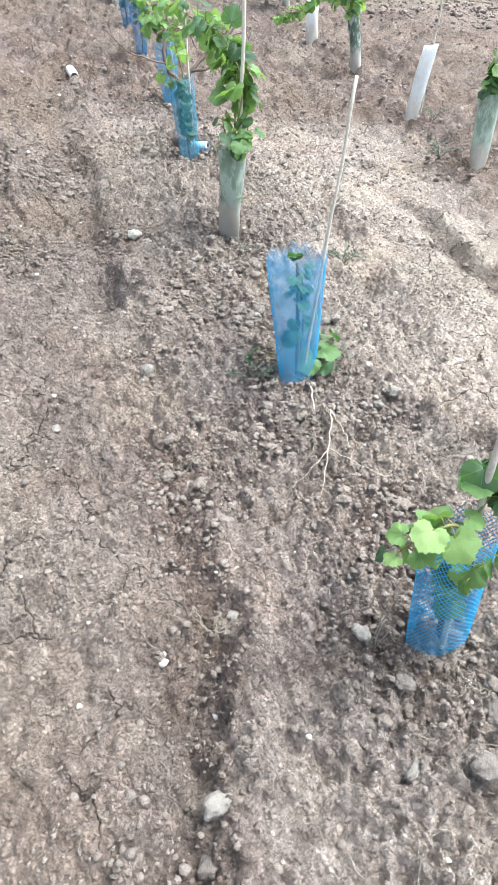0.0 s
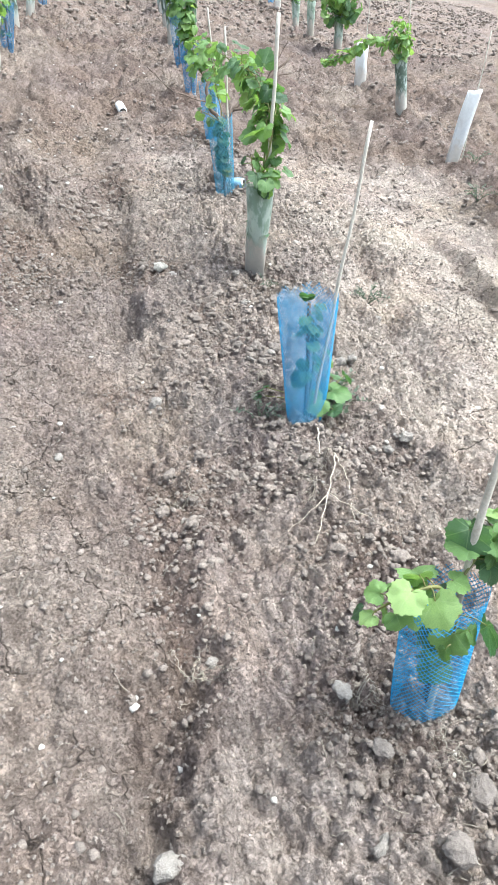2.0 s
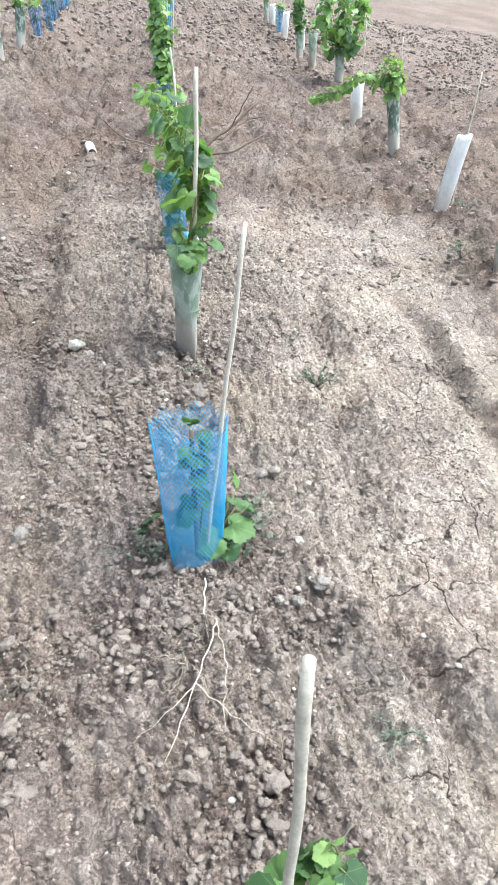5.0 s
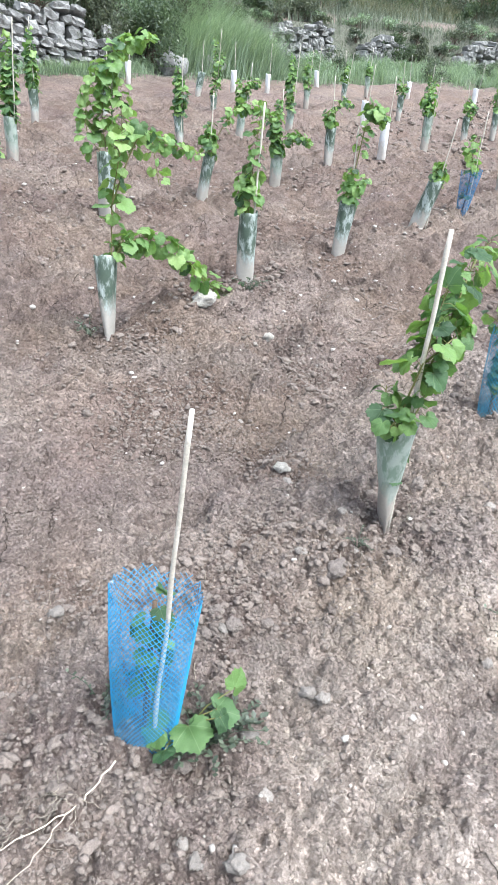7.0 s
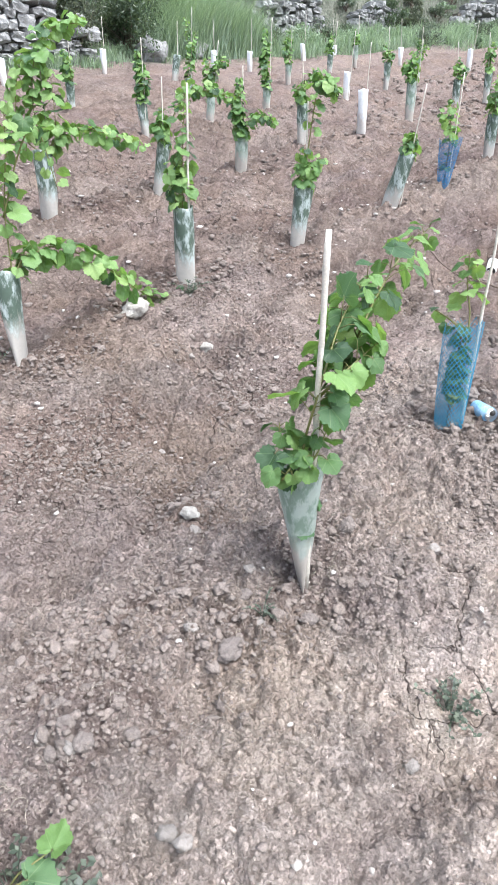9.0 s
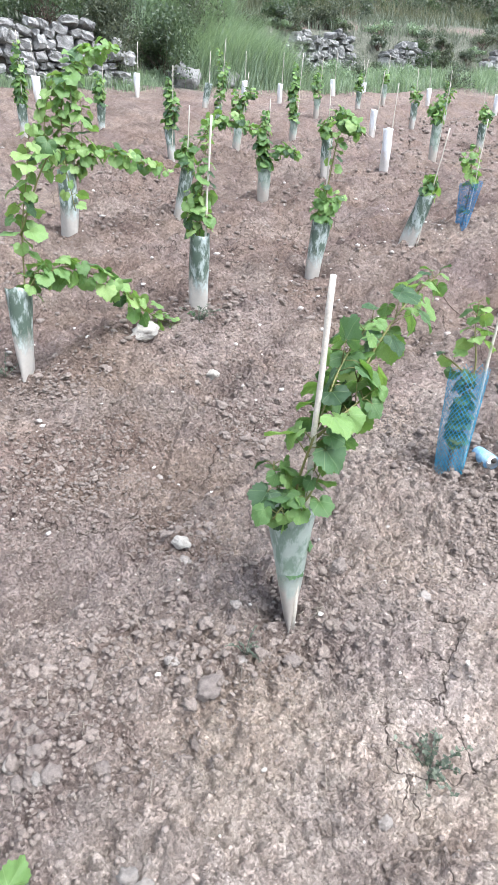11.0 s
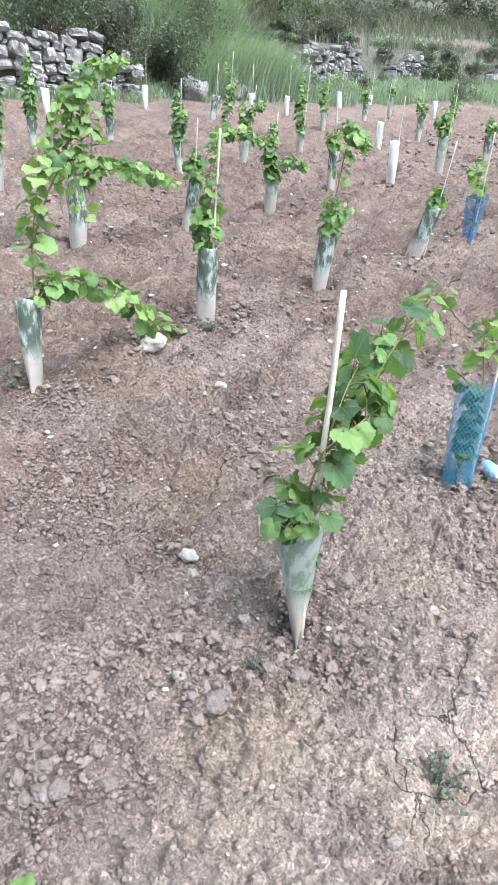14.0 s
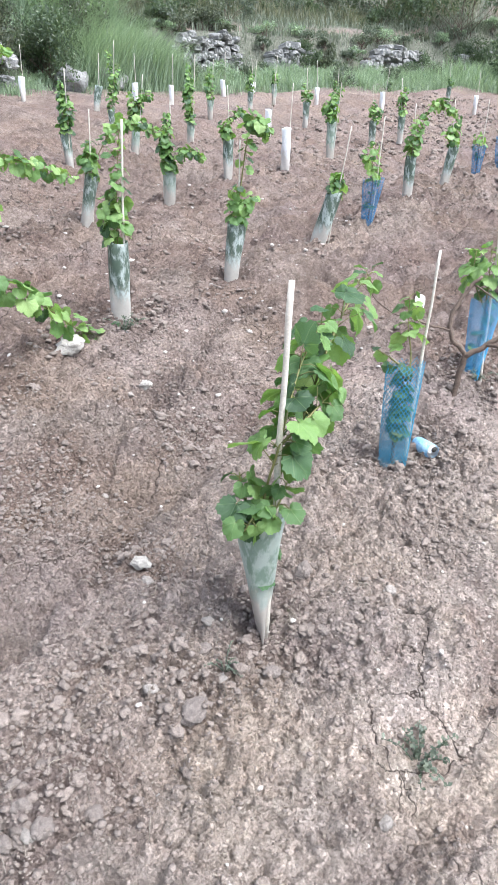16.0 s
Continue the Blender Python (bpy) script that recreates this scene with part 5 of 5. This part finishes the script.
dry_root(-0.07, -1.17, (([(0, 0, .04), (-.01, -.08, .02), (.01, -.14, .02), (-.05, -.28, .015), (-.12, -.42, .01)], .0024),
                        ([(.01, -.14, .02), (.02, -.24, .015), (.0, -.36, .01), (.02, -.5, .008)], .0011),
                        ([(-.05, -.28, .015), (-.1, -.33, .012), (-.2, -.38, .008)], .0011),
                        ([(-.05, -.28, .015), (.03, -.36, .012), (.1, -.4, .008)], .0012)), "pale bare root running out from a net sleeve")
def root_tangle(x, y, n, reach, seed):
    g = random.Random(seed)
    lines = []
    for k in range(n):
        a, L = g.uniform(0, 6.28), reach * g.uniform(.5, 1)
        pts = [(g.uniform(-.02, .02), g.uniform(-.02, .02), .012)]
        for q in (0.35, 0.7, 1.0):
            pts.append((math.cos(a + g.uniform(-.6, .6)) * L * q, math.sin(a + g.uniform(-.6, .6)) * L * q, g.uniform(.004, .026)))
        lines.append((pts, g.uniform(.0007, .0015)))
    dry_root(x, y, lines, "small tangle of dry grey roots in the soil", mat=STRAW)


root_tangle(-0.50, -1.38, 11, 0.10, 1)
root_tangle(-0.53, -1.86, 9, 0.09, 2)
root_tangle(-0.14, -1.40, 9, 0.13, 3)
root_tangle(-0.05, -2.12, 12, 0.12, 4)
root_tangle(0.04, 0.06, 8, 0.11, 5)
root_tangle(0.08, 1.12, 11, 0.13, 6)
root_tangle(-0.20, -0.90, 7, 0.09, 7)
root_tangle(-0.20, -1.98, 9, 0.08, 8)
root_tangle(-0.10, -1.30, 12, 0.12, 9)


def straw(count, x_range, y_range, seed, length):
    g = np.random.RandomState(seed)
    x, y, a = g.uniform(*x_range, count), g.uniform(*y_range, count), g.uniform(0, 3.14, count)
    L, bend, lift, rad = g.uniform(*length, count), g.uniform(-.5, .5, count), g.uniform(0, .012, count), g.uniform(.0004, .001, count)
    lines = []
    for t in (-0.5, -0.25, 0, 0.25, 0.5):
        px, py = x + np.cos(a + t * bend) * L * t, y + np.sin(a + t * bend) * L * t
        lines.append(np.stack([px, py, SLOPE_X * px + SLOPE_Y * py + fields(px, py)[0] + 0.004 + lift * (0.25 - t * t) * 4], 1))
    bm = bmesh.new()
    for k in range(count):
        sweep(bm, [q[k] for q in lines], [rad[k]] * 5, 4)
    me = bpy.data.meshes.new("straw")
    bm.to_mesh(me)
    bm.free()
    me.materials.append(STRAW)
    tagged(new("straw", me), "scattered dry straw and twigs on the soil", "straw", kind="stuff")


straw(560, (-1.8, 1.4), (-2.9, 2.2), 9, (0.015, 0.075))
straw(300, (-0.35, 0.35), (-2.6, 1.6), 10, (0.015, 0.06))


# ======== the far side: stone walls, bank, scrub ========
def along(s, off):
    """A place s metres along the field's far edge and off metres beyond it."""
    t = Vector((0.330, 0.944))
    return (EDGE[0] + t.x * s + EDGE_N[0] * off, EDGE[1] + t.y * s + EDGE_N[1] * off)


BLOCKS = []
for s in range(6):
    bm = bmesh.new()
    bmesh.ops.create_cube(bm, size=1.0)
    bmesh.ops.subdivide_edges(bm, edges=bm.edges[:], cuts=2, use_grid_fill=True)
    for v in bm.verts:
        c = v.co.copy()
        v.co = c.lerp(c.normalized() * 0.58, 0.36)
        v.co += Vector([noise.noise(c * 2.2 + Vector((s * 5, q * 9, 0))) * 0.17 for q in range(3)])
    me = bpy.data.meshes.new("stone")
    bm.to_mesh(me)
    bm.free()
    me.materials.append(WALL_STONE)
    BLOCKS.append(me)


def dry_wall(name, s0, s1, off, height, seed, sizes=(0.13, 0.30), courses=(0.09, 0.19), label="dry-stone terrace wall of pale weathered stones"):
    """Courses of separate uneven stones before an earth core."""
    r = random.Random(seed)
    x0, y0 = along((s0 + s1) / 2, off)
    w = new(name)
    z0 = ground_z(x0, y0)
    w.location = (x0, y0, z0)
    w.rotation_euler = (0, 0, math.atan2(0.944, 0.330))
    tagged(w, label, "wall", kind="structure")
    half = (s1 - s0) / 2
    bm = bmesh.new()
    bmesh.ops.create_cube(bm, size=1.0)
    for v in bm.verts:
        v.co = Vector((v.co.x * half * 1.7, v.co.y * 0.5 + 0.42, v.co.z * height * 0.8 + height * 0.1))
    part("core", bm, WALL_EARTH, w, smooth=False)
    z = -0.25
    while z < height:
        ch = r.uniform(*courses)
        x = -half
        while x < half:
            L = r.uniform(*sizes)
            edge = max(0.0, abs(x) / half - 0.7) / 0.3
            if r.random() > 0.05 and z + ch < height * (1 - 0.55 * edge * r.random()) + r.uniform(-0.05, 0.08):
                ob = new("stone", BLOCKS[r.randrange(6)])
                ob.parent = w
                dz = ground_z(*along((s0 + s1) / 2 + x + L / 2, off)) - z0
                ob.location = (x + L / 2, r.uniform(-.04, .05) + 0.12, z + ch / 2 + dz)
                ob.scale = (L * r.uniform(.8, 1.0), r.uniform(.3, .45), ch * r.uniform(.8, 1.15))
                ob.rotation_euler = (r.uniform(-.2, .2), r.uniform(-.3, .3), r.uniform(-.25, .25))
            x += L
        z += ch
    return w


dry_wall("wall_1", -5.0, 2.4, 0.25, 1.05, 1, (0.14, 0.36), (0.10, 0.21))
dry_wall("wall_2", 7.5, 9.6, 2.25, 0.85, 2, (0.11, 0.28))
dry_wall("wall_3", 10.7, 12.2, 2.25, 0.68, 5, (0.12, 0.28))
dry_wall("wall_4", 14.7, 17.4, 2.25, 0.78, 3, (0.14, 0.36), (0.1, 0.2))
dry_wall("wall_5", 19.6, 21.2, 2.25, 0.6, 4, (0.14, 0.34))
for q, off, size in ((3.75, 0.3, 0.55), (4.6, 0.5, 0.6)):
    stone(*along(q, off), size, int(q * 3), WALL_STONE, "large grey boulder at the foot of the bank")


def blades(name, label, spots, lean, mat, seed, category="grass", width=0.006):
    """Grass as one mesh of bent blades. spots: (x, y, spread, count, height)."""
    g = np.random.RandomState(seed)
    V, F, off = [], [], 0
    for x, y, spread, count, height in spots:
        px, py = x + g.normal(0, spread, count), y + g.normal(0, spread, count)
        hh = fields(px, py)[0]
        pz = SLOPE_X * px + SLOPE_Y * py + hh
        a = g.uniform(0, 6.283, count)
        L = height * g.uniform(0.45, 1.1, count)
        bend = g.uniform(0.1, 1.0, count) * L
        dx, dy = np.cos(a) * bend + lean[0] * L, np.sin(a) * bend + lean[1] * L
        wx, wy = -np.sin(a) * width, np.cos(a) * width
        base = np.stack([px, py, pz - 0.02], 1)
        side = np.stack([wx, wy, 0 * wx], 1)
        mid = base + np.stack([dx * .35, dy * .35, L * .6], 1)
        tip = base + np.stack([dx, dy, L], 1)
        V.append(np.stack([base - side, base + side, mid + side * .7, mid - side * .7, tip], 1).reshape(-1, 3))
        b = off + np.arange(count)[:, None] * 5
        F.append(np.concatenate([b + np.array([[0, 1, 2]]), b + np.array([[0, 2, 3]]), b + np.array([[3, 2, 4]])], 0))
        off += count * 5
    me = mesh_np(name, np.concatenate(V), np.concatenate(F), mat)
    return tagged(new(name, me), label, category, kind="stuff")


def bush(x, y, rx, ry, rz, count, mat, seed, leaf=0.06, label="dense grey-green scrub bush on the bank", name="bush", lift=0.42):
    """Stems and many small leaves in uneven clumps."""
    g, r = np.random.RandomState(seed), random.Random(seed)
    b = thing(name, x, y, label, name)
    bm = bmesh.new()
    clumps = []
    for k in range(max(9, int(count / 260))):
        a, e = r.uniform(0, 6.28), r.uniform(0.1, 1.5)
        q = r.uniform(0.5, 1.0)
        tip = Vector((math.cos(a) * math.cos(e) * rx * q, math.sin(a) * math.cos(e) * ry * q, rz * lift + (math.sin(e) * q - 0.35) * rz))
        line = catmull([(r.uniform(-.2, .2) * rx, r.uniform(-.2, .2) * ry, -.1), tip * 0.5 + Vector((r.uniform(-.15, .15) * rx, 0, 0)), tip], 3)
        sweep(bm, line, taper(line, 0.012, 0.004), 4)
        clumps.append((tip, r.uniform(0.22, 0.42)))
    tagged(part("stem", bm, BARK, b), kind="stuff")
    per = count // len(clumps)
    V, F, off = [], [], 0
    for tip, s in clumps:
        d = g.normal(0, 1, (per, 3))
        d /= np.linalg.norm(d, axis=1)[:, None]
        c = np.array(tip) + d * (g.rand(per, 1) ** 0.5) * s * np.array((rx, ry, rz))
        c[:, 2] = np.maximum(c[:, 2], 0.0)
        u = g.normal(0, 1, (per, 3))
        u /= np.linalg.norm(u, axis=1)[:, None]
        w = np.cross(u, g.normal(0, 1, (per, 3)))
        w /= np.linalg.norm(w, axis=1)[:, None]
        L = leaf * g.uniform(0.5, 1.3, (per, 1))
        V.append(np.stack([c - u * L, c + w * L * .35, c + u * L, c - w * L * .35], 1).reshape(-1, 3))
        F.append((off + np.arange(per)[:, None] * 4 + np.array([[0, 1, 2, 3]])))
        off += per * 4
    tagged(part("foliage", mesh_np("foliage", np.concatenate(V), np.concatenate(F), mat), None, b), kind="stuff")
    return b


# scrub behind the first wall, sweeping tall grass, scrub between the broken walls
for k, (q, off, rx, ry, rz, n) in enumerate(((-4.2, 1.9, 1.2, 1.1, 0.7, 5000), (-2.2, 1.8, 1.1, 1.0, 0.7, 5000), (-0.2, 1.7, 1.1, 1.0, 0.9, 6000), (2.3, 0.75, 0.9, 0.7, 1.15, 9000), (1.4, 1.5, 1.1, 0.9, 1.2, 8000),
                                             (3.6, 0.95, 0.9, 0.7, 1.1, 9000), (4.6, 1.9, 1.0, 0.9, 1.2, 7000), (6.6, 2.6, 0.8, 0.7, 0.6, 3500), (11.9, 2.5, 0.9, 0.6, 0.6, 4000),
                                             (12.9, 2.3, 0.7, 0.6, 0.5, 3000), (17.2, 2.4, 0.8, 0.6, 0.6, 3500), (20.3, 2.4, 0.9, 0.7, 0.7, 4000), (9.4, 3.6, 1.0, 0.7, 0.5, 3000))):
    bush(*along(q, off), rx, ry, rz, int(n * 1.25), BUSH if k % 3 else THICKET, 300 + k, 0.038)
for k, (q, off, rx, rz) in enumerate(((7.6, 5.6, 1.5, 1.4), (10.5, 8.0, 2.2, 2.0), (14.0, 8.5, 2.2, 2.0), (17.5, 8.0, 2.2, 2.2), (20.5, 6.5, 2.2, 2.4), (2.5, 6.5, 2.2, 1.8), (-2, 6, 2.2, 1.8), (5.0, 6.0, 1.6, 1.5))):
    bush(*along(q, off), rx, rx, rz, 5500, BUSH if k in (0, 4) else THICKET, 330 + k, 0.075, "grey-green tree above the terraces", "tree", 0.5)
for k, (x, y, rx, rz) in enumerate(((-3.4, 24.6, 1.6, 1.5), (-0.6, 24.2, 1.5, 1.3), (1.6, 22.6, 1.7, 2.0), (4.0, 25.5, 1.8, 2.0), (5.6, 30, 2.2, 2.2), (8.0, 36, 2.6, 2.6), (12, 45, 3.5, 3), (-6.5, 26.5, 2.4, 2.4), (-2.4, 28.5, 2.6, 2.6), (2.5, 28, 2.6, 2.8))):
    bush(x, y, rx, rx, rz, 5500, BUSH, 360 + k, 0.08, "dark green tree at the upper end of the field", "tree", 0.5)
rg = random.Random(5)


def sweep_spot(r):
    """The grassy slope leans away from the wall: wider towards its top."""
    off = r.uniform(0.4, 4.2)
    return r.uniform(4.0, 6.4 - 0.25 * off), off


# low scrub over the upper terraces and weeds along the field's edge
for k in range(36):
    q, off = -3 + k * 0.76 + rg.uniform(-.5, .5), (rg.choice((2.9, 3.3, 4.2, 5.0, 6.2)) if k < 16 else rg.choice((4.6, 5.2, 6.0, 6.8))) + rg.uniform(-.3, .3)
    sz = rg.uniform(.4, .9)
    bush(*along(q, off), sz, sz, sz * .75, 1300, BUSH if k % 3 else WEED, 400 + k, 0.05, "low grey-green scrub on the upper terrace")
for k in range(30):
    q, off = 6.8 + k * 0.55 + rg.uniform(-.3, .3), rg.uniform(2.5, 3.5)
    sz = rg.uniform(.25, .5)
    bush(*along(q, off), sz * 1.3, sz * 1.3, sz * .7, 800, (THICKET, WEED, GRASS)[k % 3], 480 + k, 0.04, "low scrub clump between the broken terrace walls", "scrub_clump")
for k in range(26):
    q, off = 3.5 + k * 0.72 + rg.uniform(-.4, .4), rg.uniform(.25, 1.9)
    sz = rg.uniform(.22, .5)
    bush(*along(q, off), sz, sz, sz * .9, 700, WEED if k % 2 else GRASS, 440 + k, 0.035, "leafy weed clump at the field's edge", "weed_clump")
blades("bank_grass", "green grass growing along the far edge of the field",
       [(*along(rg.uniform(2.5, 24), rg.uniform(0.2, 2.0)), 0.2, 150, rg.uniform(0.16, 0.42)) for _ in range(300)], (0.1, -0.1), GRASS, 8, width=0.005)
blades("wall_foot_grass", "green grass at the foot of a stone wall",
       [(*along(rg.uniform(-5, 2.5), rg.uniform(-0.05, 0.15)), 0.12, 90, rg.uniform(0.15, 0.3)) for _ in range(60)], (0.1, -0.1), GRASS, 11, width=0.006)
blades("sweeping_grass", "tall soft green grass sweeping down the bank",
       [(*along(*sweep_spot(rg)), 0.22, 260, rg.uniform(0.7, 1.2)) for _ in range(170)], (0.1, 0.25), GRASS, 9, width=0.005)
blades("dry_bank_grass", "grey-green rough grass on the upper terraces",
       [(*along(rg.uniform(-4, 26), rg.uniform(2.7, 9)), 0.45, 130, rg.uniform(0.16, 0.4)) for _ in range(260)], (0, 0), DRY_GRASS, 10, width=0.009)
blades("reeds", "upright yellowing reeds on the upper terrace",
       [(*along(rg.uniform(7, 26), rg.uniform(4.6, 6.4)), 0.3, 60, rg.uniform(0.4, 0.8)) for _ in range(110)], (0, 0), REED, 14, width=0.008)
blades("field_end_grass", "rough green grass at the upper end of the field",
       [(rg.uniform(-6, 3.6), 22.3 + rg.uniform(-0.3, 2.6), 0.3, 110, rg.uniform(0.3, 0.7)) for _ in range(110)], (0, 0), GRASS, 12, width=0.01)
